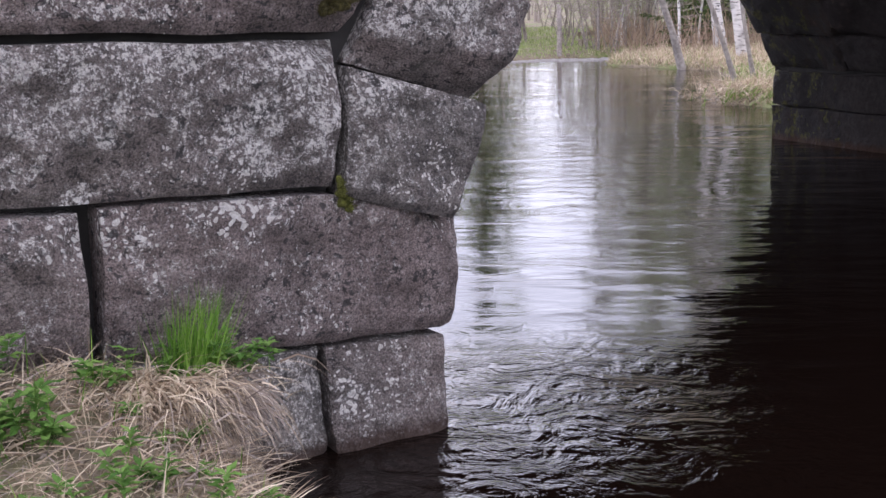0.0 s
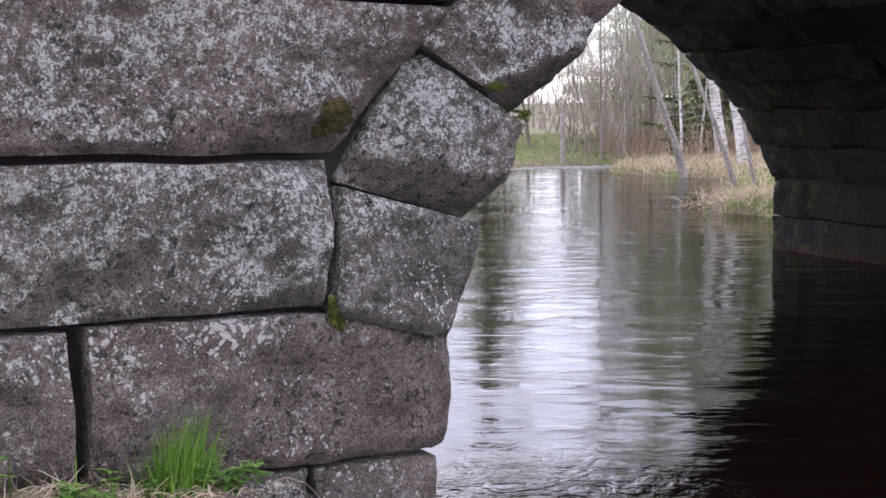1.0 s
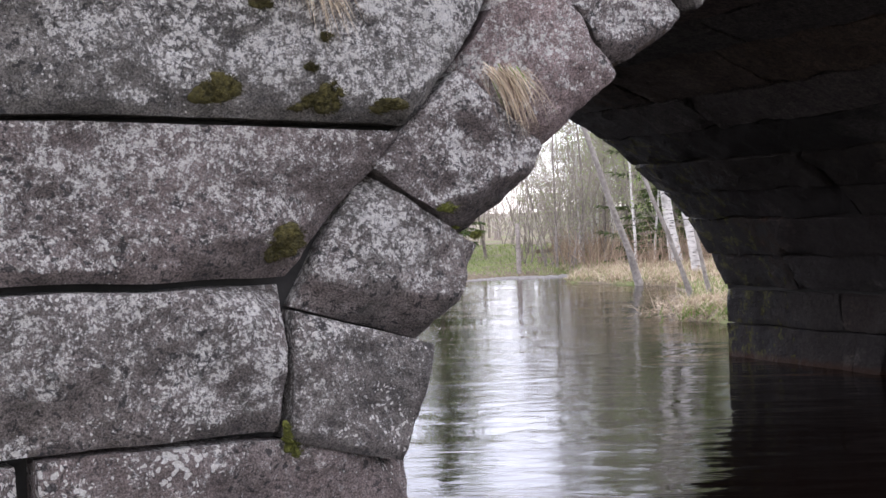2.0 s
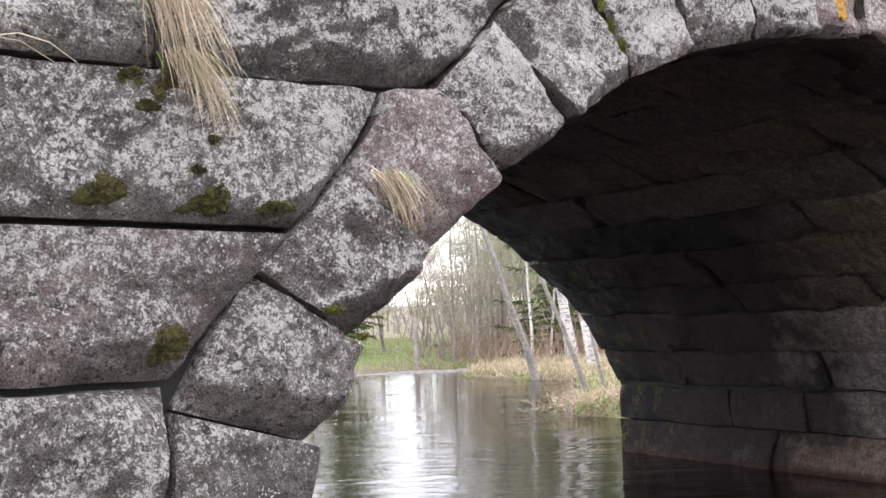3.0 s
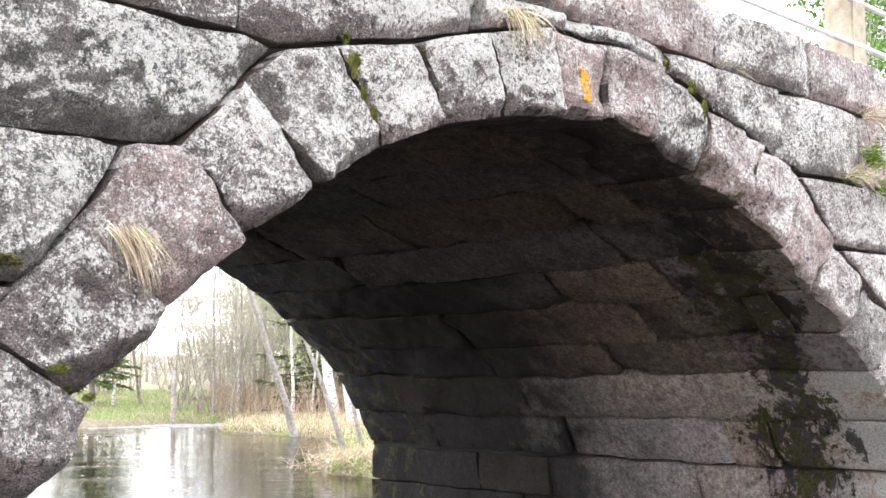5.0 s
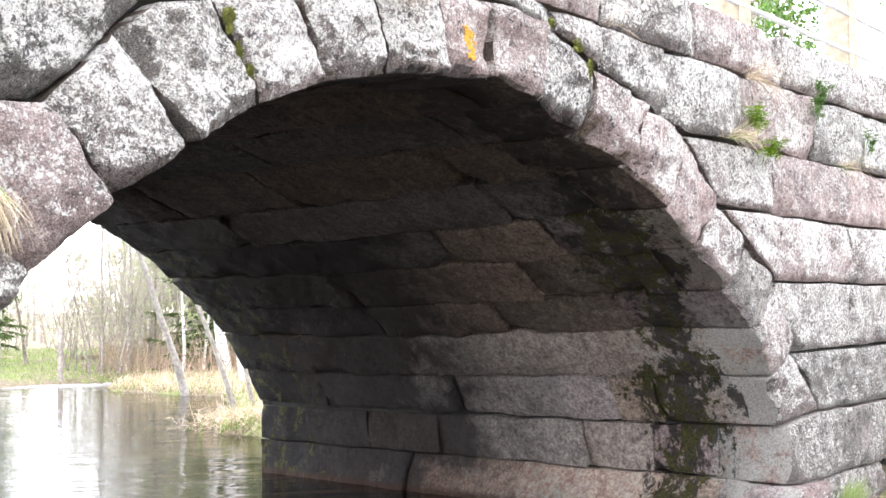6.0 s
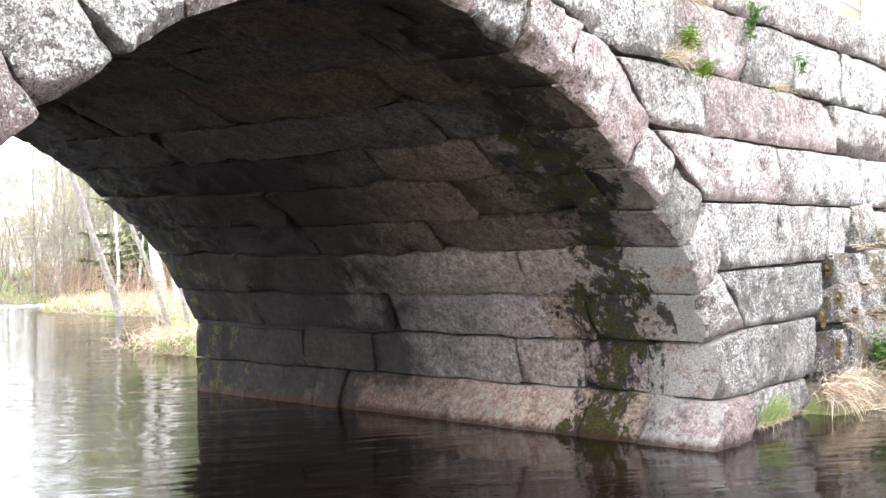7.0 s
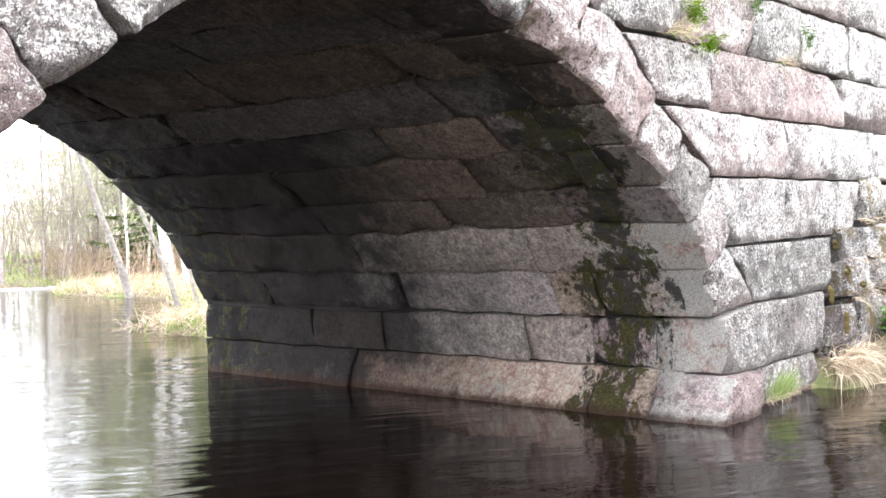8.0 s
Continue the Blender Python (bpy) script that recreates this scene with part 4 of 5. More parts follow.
# orange lichen on an arch stone
lichen = thing("orange_lichen", (5.12, on_wall(5.12, 2.86) - 0.004, 2.86), "patch of orange lichen on a pink arch stone", "lichen")
v, f = [], []
for _ in range(70):
    cz = rng.uniform(-0.06, 0.09)
    cx, r = rng.gauss(-0.3 * cz, 0.022), rng.uniform(0.006, 0.018)
    b0 = len(v)
    v.append((cx, -0.004 - 0.1 * r, cz))
    for i in range(9):
        a, k = 6.2832 * i / 9, rng.uniform(0.45, 1.3)
        v.append((cx + r * k * math.cos(a), 0.003, cz + r * k * math.sin(a)))
    f += [(b0, b0 + 1 + i, b0 + 1 + (i + 1) % 9) for i in range(9)]
tagged(ob_from("crust", v, f, M_YELLOW, lichen), kind="stuff")


# ---- the near bank ----
def on_bank(x0, x1, y0, y1, lift=0.0):
    def pick():
        for _ in range(50):
            x, y = rng.uniform(x0, x1), rng.uniform(y0, y1)
            if x < shore(y)[0] + 0.03 and not y > 3.46:
                break
        return (x, y, ground_height(x, y) + lift)
    return pick


flat = lambda r: Vector((rng.gauss(0.15, 0.8), rng.gauss(-0.4, 0.6), rng.uniform(0.0, 0.9)))
tagged(blades("dead_grass_mat", 9500, on_bank(-0.6, 1.36, 1.6, 3.45, -0.01), flat, (0.05, 0.19), (0.003, 0.007), (0.2, 1.4), M_STRAW),
       "matted straw-coloured dead grass on the near bank", "grass", kind="stuff")
tagged(blades("old_grass_mat", 4000, on_bank(-0.6, 1.36, 1.6, 3.45, -0.01), flat, (0.05, 0.18), (0.003, 0.007), (0.5, 1.6), M_STRAW_DARK),
       "old grey-brown dead grass on the near bank", "grass", kind="stuff")
tagged(blades("bank_grass", 260, on_bank(-0.4, 1.2, 2.0, 3.45), lambda r: (rng.gauss(0, 0.25), rng.gauss(-0.1, 0.25), 1), (0.06, 0.18), (0.003, 0.006), (0.2, 0.9), M_GRASS),
       "short fresh green grass between dead grass", "grass", kind="stuff")
tagged(leafy("bank_herbs", 100, on_bank(-0.4, 1.22, 2.2, 3.42), (0.04, 0.13), (0.028, 0.06), M_LEAF), "low green herbs with feathery leaves on the near bank", "plant", kind="stuff")
tagged(leafy("wall_foot_herbs", 60, on_bank(0.1, 0.74, 3.0, 3.44), (0.08, 0.2), (0.04, 0.075), M_LEAF), "green herbs at the foot of the wall", "plant", kind="stuff")

tussock = thing("grass_tussock", (1.08, 3.36, 0.39), "dead straw tussock over the water with fresh green blades on top", "grass")
blades("green_grass", 330, lambda: (rng.gauss(0.10, 0.04), rng.gauss(-0.02, 0.03), rng.uniform(-0.03, 0.0)),
       lambda r: (rng.gauss(0.06, 0.2) + r[0] - 0.1, rng.gauss(-0.12, 0.14), 1), (0.10, 0.30), (0.003, 0.006), (0.1, 0.7), M_GRASS, tussock, "upright fresh green grass blades")
blades("dead_grass", 2300, lambda: (rng.gauss(0.0, 0.10), rng.gauss(-0.07, 0.07), rng.uniform(-0.12, 0.03)),
       lambda r: (r[0] * 2 + rng.gauss(-0.05, 0.5), -0.6 + rng.gauss(-0.2, 0.5), rng.uniform(-0.3, 0.6)), (0.07, 0.24), (0.003, 0.006), (0.8, 3.4), M_STRAW, tussock, "drooping straw-coloured dead grass")
blades("old_grass", 900, lambda: (rng.gauss(0.10, 0.06), rng.gauss(-0.08, 0.06), rng.uniform(-0.09, 0.0)),
       lambda r: (0.35 + rng.gauss(0.1, 0.4), -0.4 + rng.gauss(-0.1, 0.3), rng.uniform(-0.3, 0.4)), (0.12, 0.30), (0.003, 0.006), (2.0, 4.0), M_STRAW_DARK, tussock, "grey old grass hanging to the water")
leafy("foliage", 20, lambda: (rng.gauss(0.16, 0.08), rng.gauss(-0.04, 0.04), rng.gauss(-0.02, 0.03)), (0.05, 0.12), (0.03, 0.06), M_LEAF, tussock, "green feathery leaves")

# right-hand waterside by the facade
def on_right(x0, x1, y0, y1):
    return lambda: (lambda x, y: (x, y, max(ground_height(x, y), 0.02)))(rng.uniform(x0, x1), rng.uniform(y0, y1))


reeds = thing("dry_reeds", (10.85, 3.28, 0.22), "clump of dry straw leaning over the water by the wall", "grass")
blades("dead_grass", 420, lambda: (rng.gauss(0.1, 0.2), rng.gauss(0, 0.06), rng.uniform(-0.08, 0.12)),
       lambda r: (rng.gauss(-0.15, 0.45), rng.gauss(-0.5, 0.3), rng.uniform(-0.5, 0.6)), (0.14, 0.36), (0.006, 0.012), (0.9, 2.4), M_STRAW, reeds)
tagged(leafy("waterside_herbs", 110, on_right(11.7, 13.2, 2.8, 3.3), (0.15, 0.38), (0.07, 0.14), M_LEAF), "green herbs on the far waterside by the rubble", "plant", kind="stuff")
tagged(blades("waterside_straw", 900, on_right(11.1, 14.0, 2.4, 3.35), lambda r: (rng.gauss(0, 0.6), rng.gauss(-0.4, 0.4), rng.uniform(0.1, 0.8)), (0.15, 0.45), (0.005, 0.01), (0.8, 2.0), M_STRAW),
       "dry grass at the waterside by the rubble", "grass", kind="stuff")
rub_straw = lambda: (rng.uniform(11.3, 13.2), 3.36, rng.choice((0.34, 0.74, 0.8, 1.08, 1.42, 1.75)) + rng.gauss(0, 0.03))
tagged(blades("rubble_straw", 260, rub_straw, lambda r: (rng.gauss(0, 0.6), -0.6, rng.uniform(-0.3, 0.4)), (0.12, 0.35), (0.004, 0.008), (1.0, 2.2), M_STRAW), "dry grass between the rubble stones", "grass", kind="stuff")
wf = thing("grass_patch", (9.75, 3.40, 0.06), "light green grass growing on the waterline block", "grass")
blades("green_grass", 420, lambda: (rng.gauss(-0.05, 0.13), rng.gauss(0.0, 0.02), abs(rng.gauss(0, 0.06))),
       lambda r: (rng.gauss(0, 0.4), rng.gauss(-0.3, 0.2), 0.9), (0.06, 0.22), (0.004, 0.007), (0.4, 1.6), M_MEADOW, wf)
blades("dead_grass", 120, lambda: (rng.gauss(0.0, 0.2), rng.gauss(0.02, 0.02), 0.0),
       lambda r: (rng.gauss(-0.4, 0.4), rng.gauss(-0.4, 0.2), 0.4), (0.10, 0.26), (0.004, 0.007), (1.0, 1.8), M_STRAW, wf)


# ---- railing on the bridge ----
railing = thing("railing", (11.5, 4.05, TOP), "timber posts with thin steel rails along the road", "railing")
for k in range(-4, 3):
    bm = bmesh.new()
    bmesh.ops.create_cube(bm, size=1, matrix=Matrix.Translation((k * 2.3, 0, 0.42)) @ Matrix.Diagonal((0.23, 0.23, 1.0, 1)))
    bmesh.ops.bevel(bm, geom=bm.edges[:], offset=0.012, segments=2, affect="EDGES")
    part("post", bm, M_WOOD, railing, "weathered pale timber post")
for z in (0.36, 0.70):
    bm = bmesh.new()
    bmesh.ops.create_cone(bm, cap_ends=True, segments=10, radius1=0.022, radius2=0.022, depth=14.6, matrix=Matrix.Translation((-2.3, -0.1, z)) @ Matrix.Rotation(radians(90), 4, "Y"))
    part("rail", bm, M_WIRE, railing, "thin grey steel rail")


# ---- trees ----
M_PALE = plain("pale_grey_bark", (0.17, 0.15, 0.13), (0.42, 0.385, 0.34), 16, 0.85, 0.6, 0.02)


def tube(v, f, pts, radii, sides=6):
    base = len(v)
    for k, (p, r) in enumerate(zip(pts, radii)):
        d = (pts[min(k + 1, len(pts) - 1)] - pts[max(k - 1, 0)]).normalized()
        a = d.orthogonal().normalized()
        b = d.cross(a)
        for i in range(sides):
            t = 6.2832 * i / sides
            v.append(tuple(p + (a * math.cos(t) + b * math.sin(t)) * r))
    for k in range(len(pts) - 1):
        for i in range(sides):
            a, b = base + k * sides + i, base + k * sides + (i + 1) % sides
            f.append((a, b, b + sides, a + sides))


def limb(start, way, length, r0, r1, steps, bend, lift, rg):
    pts, p, d = [start], start, way.normalized()
    for k in range(steps):
        d = (d + Vector((rg.gauss(0, bend), rg.gauss(0, bend), rg.gauss(lift, bend)))).normalized()
        p = p + d * length / steps
        pts.append(p)
    return pts, [r0 + (r1 - r0) * k / steps for k in range(steps + 1)]


def tree(name, label, height, radius, bark, seed, lean=(0, 0), stems=1, branches=26, twigs=7, leaves=0, leaf_size=0.035, first=0.25, droop=0.0, group="trees on the far bank", leaf_mat=None):
    """A broad-leaved tree in early spring: trunk, limbs, fine twigs and sparse young leaves."""
    rg = random.Random(seed)
    t = thing(name, (0, 0, 0), label, "tree", group)
    tv, tf, bv, bf, lv, lf = [], [], [], [], [], []
    for s in range(stems):
        way = Vector((lean[0] + (rg.gauss(0, 0.22) if stems > 1 else 0), lean[1] + (rg.gauss(0, 0.22) if stems > 1 else 0), 1))
        h = height * rg.uniform(0.75, 1.0) if stems > 1 else height
        start = Vector((rg.gauss(0, 0.15), rg.gauss(0, 0.15), -0.15)) if stems > 1 else Vector((0, 0, -0.2))
        pts, rad = limb(start, way, h, radius, radius * 0.15, 10, 0.035, 0.02, rg)
        rad[0] *= 1.35
        tube(tv, tf, pts, rad, 8)
        for b in range(branches // stems):
            u = first + (0.98 - first) * rg.random()
            k = min(int(u * 10), 9)
            p = pts[k].lerp(pts[k + 1], u * 10 - k)
            a = rg.uniform(0, 6.28)
            out = Vector((math.cos(a), math.sin(a), rg.uniform(0.4, 1.3)))
            L = h * rg.uniform(0.12, 0.3) * (1.15 - u)
            bp, br = limb(p, out, max(L, 0.25), max(rad[k] * 0.35, 0.006), 0.003, 4, 0.12, 0.08 - droop, rg)
            tube(bv, bf, bp, br, 4)
            for w in range(twigs):
                q = bp[rg.randint(1, 4)]
                a = rg.uniform(0, 6.28)
                wp, wr = limb(q, Vector((math.cos(a), math.sin(a), rg.uniform(-0.1, 1.0) - droop * 3)), rg.uniform(0.25, 0.7), 0.0045, 0.0015, 2, 0.15, 0.05 - droop * 2, rg)
                tube(bv, bf, wp, wr, 3)
                for _ in range(leaves):
                    c = wp[rg.randint(0, 1)].lerp(wp[2], rg.random())
                    n = Vector((rg.gauss(0, 1), rg.gauss(0, 1), rg.gauss(0, 1))).normalized()
                    s1 = n.orthogonal().normalized() * leaf_size * rg.uniform(0.5, 1.1)
                    s2 = n.cross(s1) * 0.7
                    b0 = len(lv)
                    lv.extend(tuple(x) for x in (c, c + s1 * 0.5 + s2 * 0.5, c + s1, c + s1 * 0.5 - s2 * 0.5))
                    lf.append((b0, b0 + 1, b0 + 2, b0 + 3))
    ob_from("trunk", tv, tf, bark, t)
    tagged(ob_from("crown", bv, bf, M_TWIG, t), kind="stuff")
    if lv:
        tagged(ob_from("foliage", lv, lf, leaf_mat or M_BUDS, t, smooth=False), kind="stuff")
    return t


def spruce(name, label, height, seed, group="conifers behind the birches"):
    rg = random.Random(seed)
    t = thing(name, (0, 0, 0), label, "tree", group)
    tv, tf, nv, nf = [], [], [], []
    pts, rad = limb(Vector((0, 0, -0.2)), Vector((0, 0, 1)), height, height * 0.014, 0.01, 8, 0.01, 0.02, rg)
    tube(tv, tf, pts, rad, 7)
    z = height * 0.10
    while z < height * 0.98:
        reach = (1 - z / height) * height * 0.21 + 0.12
        for k in range(7):
            a = rg.uniform(0, 6.28)
            L = reach * rg.uniform(0.7, 1.1)
            bp, br = limb(Vector((0, 0, z + height * 0.02 * rg.uniform(-1, 1))), Vector((math.cos(a), math.sin(a), rg.uniform(-0.4, 0.05))), L, 0.012, 0.004, 4, 0.05, 0.02, rg)
            tube(tv, tf, bp, br, 3)
            for j in range(int(20 + L * 44)):
                u = rg.random() * 3.999
                c = bp[int(u)].lerp(bp[int(u) + 1], u % 1)
                s = Vector((math.cos(a + rg.gauss(0, 0.9)), math.sin(a + rg.gauss(0, 0.9)), rg.uniform(-0.5, 0.25))).normalized()
                blade(nv, nf, c, s, rg.uniform(0.10, 0.26), 0.045, 0.9, 2)
        z += height * 0.027
    ob_from("trunk", tv, tf, M_BARK, t)
    tagged(ob_from("foliage", nv, nf, M_NEEDLE, t, smooth=False), kind="stuff")
    return t


def stand(ob, x, y, turn=0.0, lift=0.0):
    ob.matrix_basis = pose(x, y, ground_height(x, y) + lift, 0, 0, turn)
    return ob


BIRCH = "white-barked birch on the far bank with few young leaves"
BARE = "bare grey young tree with fine twigs"
right_of = lambda az, dist: (0.3 + dist * math.sin(radians(az)), dist * math.cos(radians(az)))
stand(tree("birch", BIRCH, 10.5, 0.125, M_BIRCH, 3, (-0.095, 0.08), 1, 60, 9, 3, 0.05, 0.3, 0.03), *right_of(41.85, 28.0))
stand(tree("birch", "leaning white-barked birch on the far bank", 9.5, 0.115, M_BIRCH, 4, (-0.13, 0.11), 1, 54, 9, 3, 0.05, 0.3, 0.03), *right_of(42.85, 25.0))
stand(tree("leaning_tree", "grey tree trunk leaning over the river", 9.0, 0.07, M_PALE, 5, (-0.21, 0.18), 1, 50, 8, 2, 0.05, 0.4), *right_of(40.15, 24.0))
stand(tree("thin_tree", "thin pale tree leaning over the water", 6.5, 0.042, M_PALE, 6, (-0.28, 0.24), 1, 22, 6, 2, 0.045, 0.45), *right_of(42.5, 19.6))
stand(tree("thin_tree", "thin pale tree at the water's edge", 5.5, 0.036, M_PALE, 7, (-0.14, 0.12), 1, 18, 6, 2, 0.045, 0.45), *right_of(43.25, 19.6))
stand(spruce("spruce", "dark green spruce among the birches", 9.5, 1), *right_of(41.7, 31))
stand(spruce("spruce", "dark green spruce among the birches", 8.0, 2), *right_of(43.2, 33))
stand(spruce("spruce", "dark green spruce at the river bend", 6.5, 8), *right_of(31.0, 34))
ROADSIDE = "leafy green roadside tree rising behind the bridge"
stand(tree("roadside_tree", ROADSIDE, 9.5, 0.08, M_BARK, 31, (0.02, 0.0), 1, 90, 10, 12, 0.10, 0.25, leaf_mat=M_LEAF), *right_of(65.6, 22))
stand(tree("roadside_tree", ROADSIDE, 8.5, 0.07, M_BARK, 32, (-0.03, 0.02), 1, 80, 10, 12, 0.10, 0.25, leaf_mat=M_LEAF), *right_of(67.4, 25))
kinds = [tree("bare_tree", BARE, 7.0, 0.034, M_BARK, 11, (0.05, 0), 1, 40, 9, 1, 0.04, 0.10),
         tree("bare_tree", BARE, 8.0, 0.042, M_BARK, 12, (-0.09, 0.03), 1, 40, 9, 2, 0.04, 0.14),
         tree("young_birch", "thin young birch with pale green leaves", 8.0, 0.036, M_BIRCH, 13, (0.03, 0.02), 1, 52, 11, 8, 0.05, 0.15),
         tree("shrub", "bare grey shrub of many thin stems", 4.2, 0.016, M_BARK, 14, (0, 0), 7, 56, 8, 2, 0.04, 0.1),
         tree("alder_bush", "young green bush of many stems", 5.2, 0.02, M_BARK, 15, (0, 0), 6, 60, 10, 7, 0.05, 0.15)]
rt = random.Random(21)
spots = []
for k in range(56):
    az, dist = rt.uniform(28.5, 48), rt.uniform(26.5, 46)
    if az > 40.5 and dist < 29:
        dist += 5
    if az < 36.8:
        dist = max(dist, 29.5)
        if rt.random() < 0.45:
            continue
    spots.append((az, dist, rt.choice((0, 1, 2, 2, 2, 3, 3, 4, 4)), rt.uniform(0, 360)))
for k in range(20):
    spots.append((rt.uniform(36.5, 46), rt.uniform(31, 46), rt.choice((2, 4, 4)), rt.uniform(0, 360)))
for k in range(16):
    spots.append((rt.uniform(37.0, 45), rt.uniform(29.5, 40), rt.choice((0, 1, 2, 2, 4)), rt.uniform(0, 360)))
for k in range(40):
    spots.append((rt.uniform(52, 80), rt.uniform(34, 60), rt.choice((0, 1, 2)), rt.uniform(0, 360)))
used = set()
for az, dist, kind, turn in spots:
    if kind != 3 and 33.3 < az < 39.8 and rt.random() < 0.85:
        kind = rt.choice((3, 3, 0, 2))
    x, y = right_of(az, dist)
    m = pose(x, y, ground_height(x, y), 0, 0, turn)
    if kind not in used:
        used.add(kind)
        kinds[kind].matrix_basis = m
    else:
        copy_thing(kinds[kind], m)

# far woods: a thicket of thin stems and twigs behind the trees
v, f = [], []
for k in range(650):
    az, dist = rt.uniform(15, 85), rt.uniform(48, 75)
    x, y = right_of(az, dist)
    z, h = ground_height(x, y), rt.uniform(1.5, 3.0) + rt.random() ** 3 * 4
    if 31 < az < 37:
        h *= 0.45
    pts, rad = limb(Vector((x, y, z)), Vector((rt.gauss(0, 0.06), rt.gauss(0, 0.06), 1)), h, rt.uniform(0.03, 0.08), 0.01, 4, 0.04, 0.02, rt)
    tube(v, f, pts, rad, 3)
    for b in range(12):
        p = pts[rt.randint(0, 3)].lerp(pts[4], rt.random())
        a = rt.uniform(0, 6.28)
        bp, br = limb(p, Vector((math.cos(a), math.sin(a), rt.uniform(0.3, 1.2))), rt.uniform(0.5, 1.4), 0.018, 0.006, 2, 0.1, 0.05, rt)
        tube(v, f, bp, br, 3)
tagged(ob_from("far_woods", v, f, M_TWIG), "far thicket of bare grey-brown trees", "woods", kind="stuff")

# brushwood between the trunks: brown bare shoots in knee-high to head-high drifts
v, f = [], []
for k in range(2600):
    az = rt.uniform(36.2, 48)
    x, y = right_of(az, rt.uniform(27.0, 36.0))
    z = ground_height(x, y)
    if z > 0.05:
        h = rt.uniform(0.35, 1.1) + 0.9 * max(0.0, noise.noise(Vector((x * 0.4, y * 0.4, 9))))
        pts, rad = limb(Vector((x, y, z - 0.05)), Vector((rt.gauss(0, 0.35), rt.gauss(0, 0.35), 1)), h, 0.008, 0.003, 3, 0.12, 0.02, rt)
        tube(v, f, pts, rad, 3)
tagged(ob_from("brushwood", v, f, M_BRUSH), "brown bare brushwood between the trees of the far bank", "shrub", kind="stuff")

# ---- the far bank ----
def on_far(az0, az1, d0, d1):
    def pick():
        for _ in range(60):
            x, y = right_of(rng.uniform(az0, az1), rng.uniform(d0, d1))
            z = ground_height(x, y)
            if z > 0.02:
                break
        return (x, y, z - 0.02)
    return pick


up = lambda r: (rng.gauss(-0.1, 0.45), rng.gauss(-0.2, 0.4), 0.8)
tagged(blades("far_straw", 10000, on_far(36, 48, 13.5, 30), up, (0.06, 0.18), (0.010, 0.022), (0.5, 1.8), M_STRAW, segments=3), "pale dead grass on the far bank", "grass", kind="stuff")
tagged(blades("far_shore_straw", 5000, on_far(36, 45.5, 22.5, 28), up, (0.12, 0.32), (0.010, 0.02), (0.7, 1.9), M_STRAW, segments=3), "dead grass overhanging the far shore", "grass", kind="stuff")
tagged(blades("far_bank_grass", 9000, on_far(36, 48, 13.5, 30), up, (0.06, 0.2), (0.010, 0.022), (0.4, 1.4), M_MEADOW, segments=3), "fresh green grass among the dead grass on the far bank", "grass", kind="stuff")
tagged(blades("far_grass", 12000, on_far(29, 40, 28, 42), lambda r: (rng.gauss(0, 0.3), rng.gauss(0, 0.3), 1), (0.04, 0.13), (0.014, 0.03), (0.2, 0.9), M_MEADOW, segments=2), "green meadow grass on the far bank", "grass", kind="stuff")
spit = thing("bank_tussock", (11.85, 12.35, 0.08), "large tussock of dry straw with green shoots at the water", "grass")
blades("dead_grass", 2600, lambda: (rng.gauss(0.1, 0.36), rng.gauss(0, 0.36), rng.uniform(-0.1, 0.12)), lambda r: (rng.gauss(-0.25, 0.6), rng.gauss(-0.4, 0.5), 0.6), (0.15, 0.36), (0.006, 0.012), (0.9, 2.2), M_STRAW, spit)
blades("green_grass", 420, lambda: (rng.gauss(0.0, 0.4), rng.gauss(-0.25, 0.25), rng.uniform(-0.1, 0.05)), lambda r: (rng.gauss(-0.1, 0.4), rng.gauss(-0.3, 0.3), 0.8), (0.12, 0.26), (0.006, 0.012), (0.5, 1.4), M_GRASS, spit)

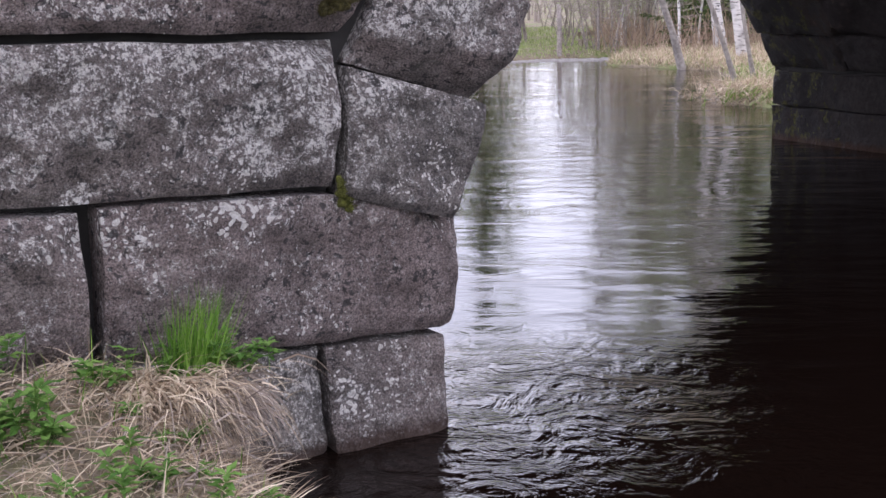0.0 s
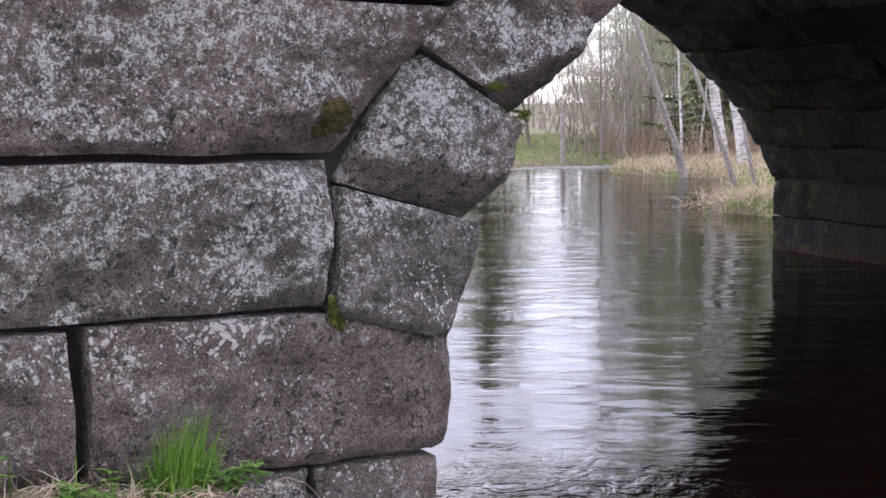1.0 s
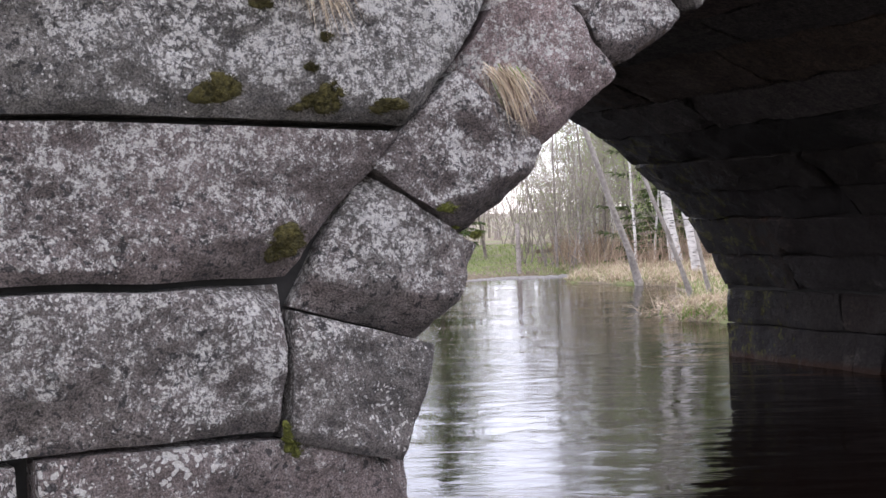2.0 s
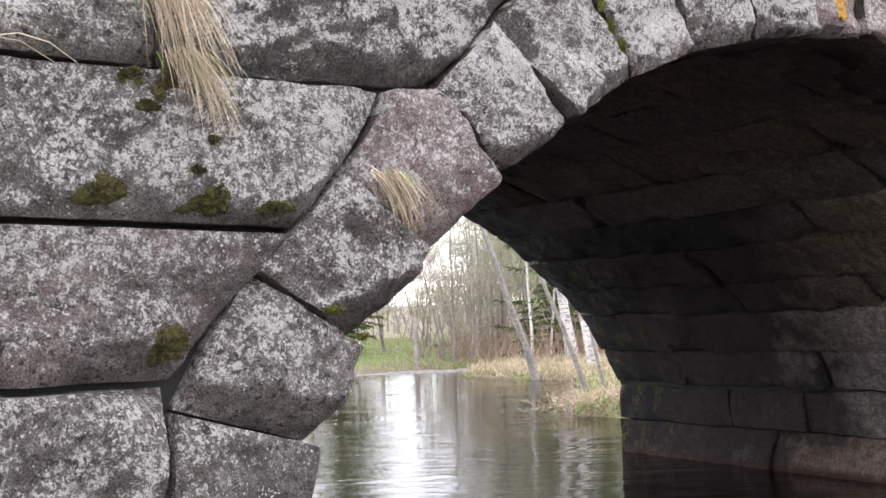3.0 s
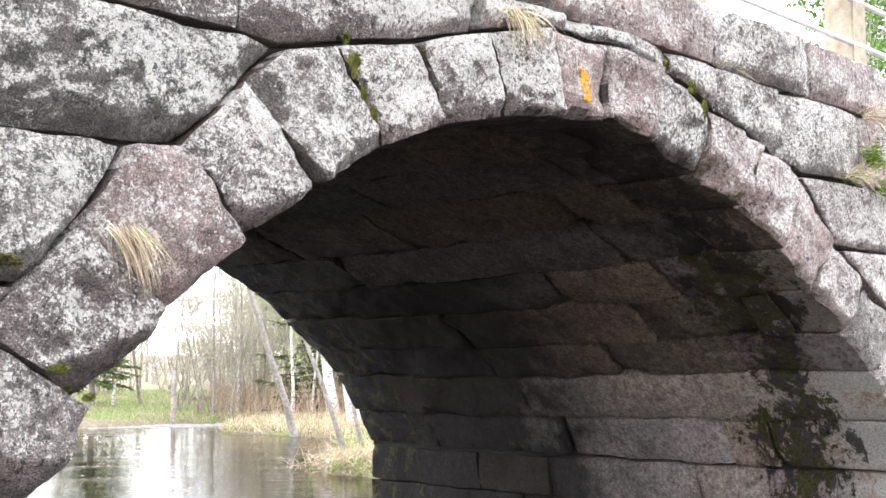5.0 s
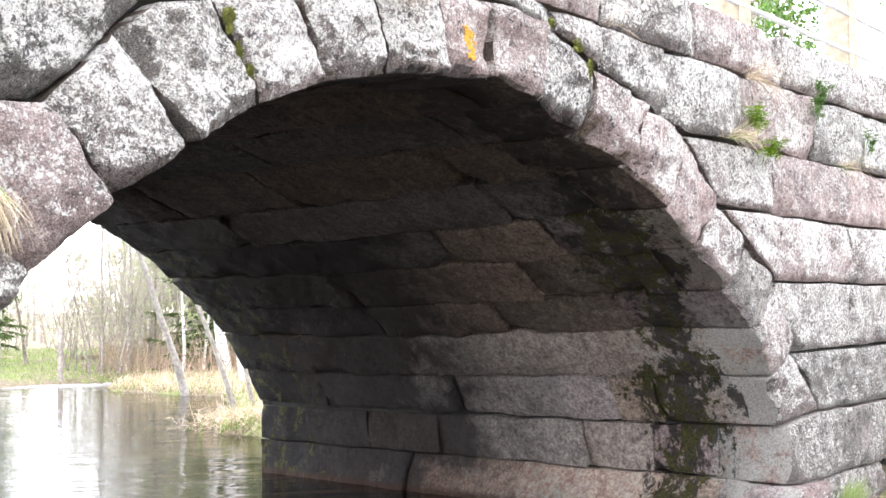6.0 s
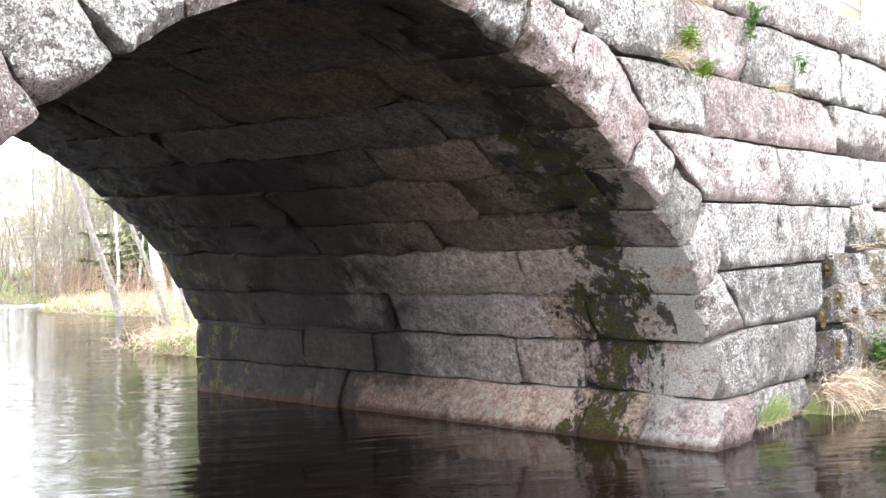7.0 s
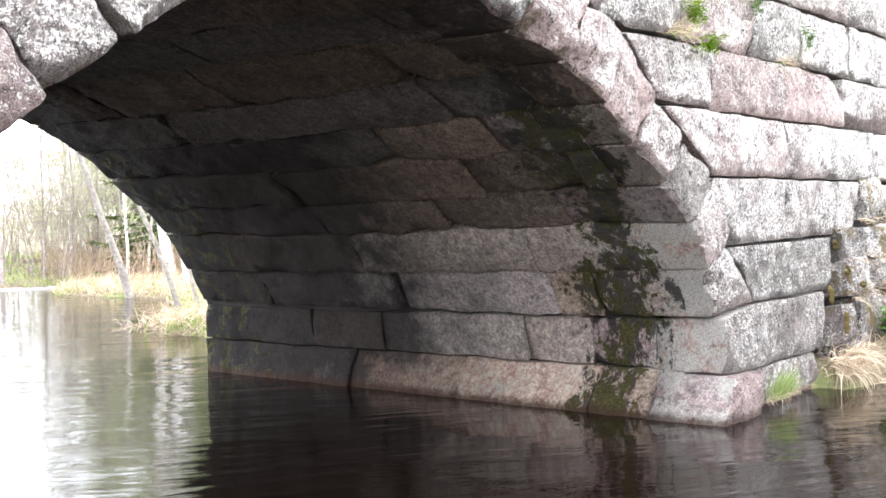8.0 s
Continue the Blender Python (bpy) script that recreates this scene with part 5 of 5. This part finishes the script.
# pale stones added in place of the white riffle in the shallows at the river bend
v, f = [], []
for _ in range(420):
    az, d = rng.uniform(30.5, 37.4), rng.gauss(27.9, 0.25)
    x, y = right_of(az, d)
    r = rng.uniform(0.05, 0.16)
    b0 = len(v)
    for i in range(6):
        a = i * 1.0472 + rng.uniform(-0.3, 0.3)
        v.append((x + r * math.cos(a), y + r * math.sin(a), -0.03))
    for i in range(6):
        a = i * 1.0472 + rng.uniform(-0.3, 0.3)
        v.append((x + r * 0.6 * math.cos(a), y + r * 0.6 * math.sin(a), r * rng.uniform(0.05, 0.2)))
    f += [(b0 + i, b0 + (i + 1) % 6, b0 + 6 + (i + 1) % 6, b0 + 6 + i) for i in range(6)] + [tuple(b0 + 6 + i for i in range(6))]
tagged(ob_from("gravel_bar", v, f, M_ROAD), "pale stones standing in for a white riffle in the shallows at the river bend", "gravel", kind="stuff")

# bench and post on the meadow
bx, by = right_of(35.95, 31.0)
bench = thing("bench", (bx, by, ground_height(bx, by)), "small weathered wooden garden seat on the far meadow", "bench")
for nm, c, s in (("seat", (0, 0, 0.45), (1.5, 0.4, 0.06)), ("backrest", (0, 0.22, 0.8), (1.5, 0.05, 0.22)), ("leg", (-0.6, 0, 0.22), (0.1, 0.36, 0.44)), ("leg", (0.6, 0, 0.22), (0.1, 0.36, 0.44)),
                 ("back_post", (-0.6, 0.22, 0.5), (0.08, 0.05, 0.8)), ("back_post", (0.6, 0.22, 0.5), (0.08, 0.05, 0.8))):
    bm = bmesh.new()
    bmesh.ops.create_cube(bm, size=1, matrix=Matrix.Scale(0.42, 4) @ Matrix.Translation(c) @ Matrix.Diagonal((*s, 1)))
    bmesh.ops.bevel(bm, geom=bm.edges[:], offset=0.004, segments=1, affect="EDGES")
    part(nm, bm, M_WOOD, bench)
px, py = right_of(34.55, 28.6)
v, f = [], []
tube(v, f, [Vector((0, 0, -0.2)), Vector((0.01, 0, 0.6)), Vector((0, 0.01, 1.15))], [0.06, 0.055, 0.05], 8)
f.append(tuple(range(16, 24)))
stake = ob_from("stake", v, f, M_BARK)
stand(tagged(stake, "old grey wooden stake on the meadow", "post"), px, py)
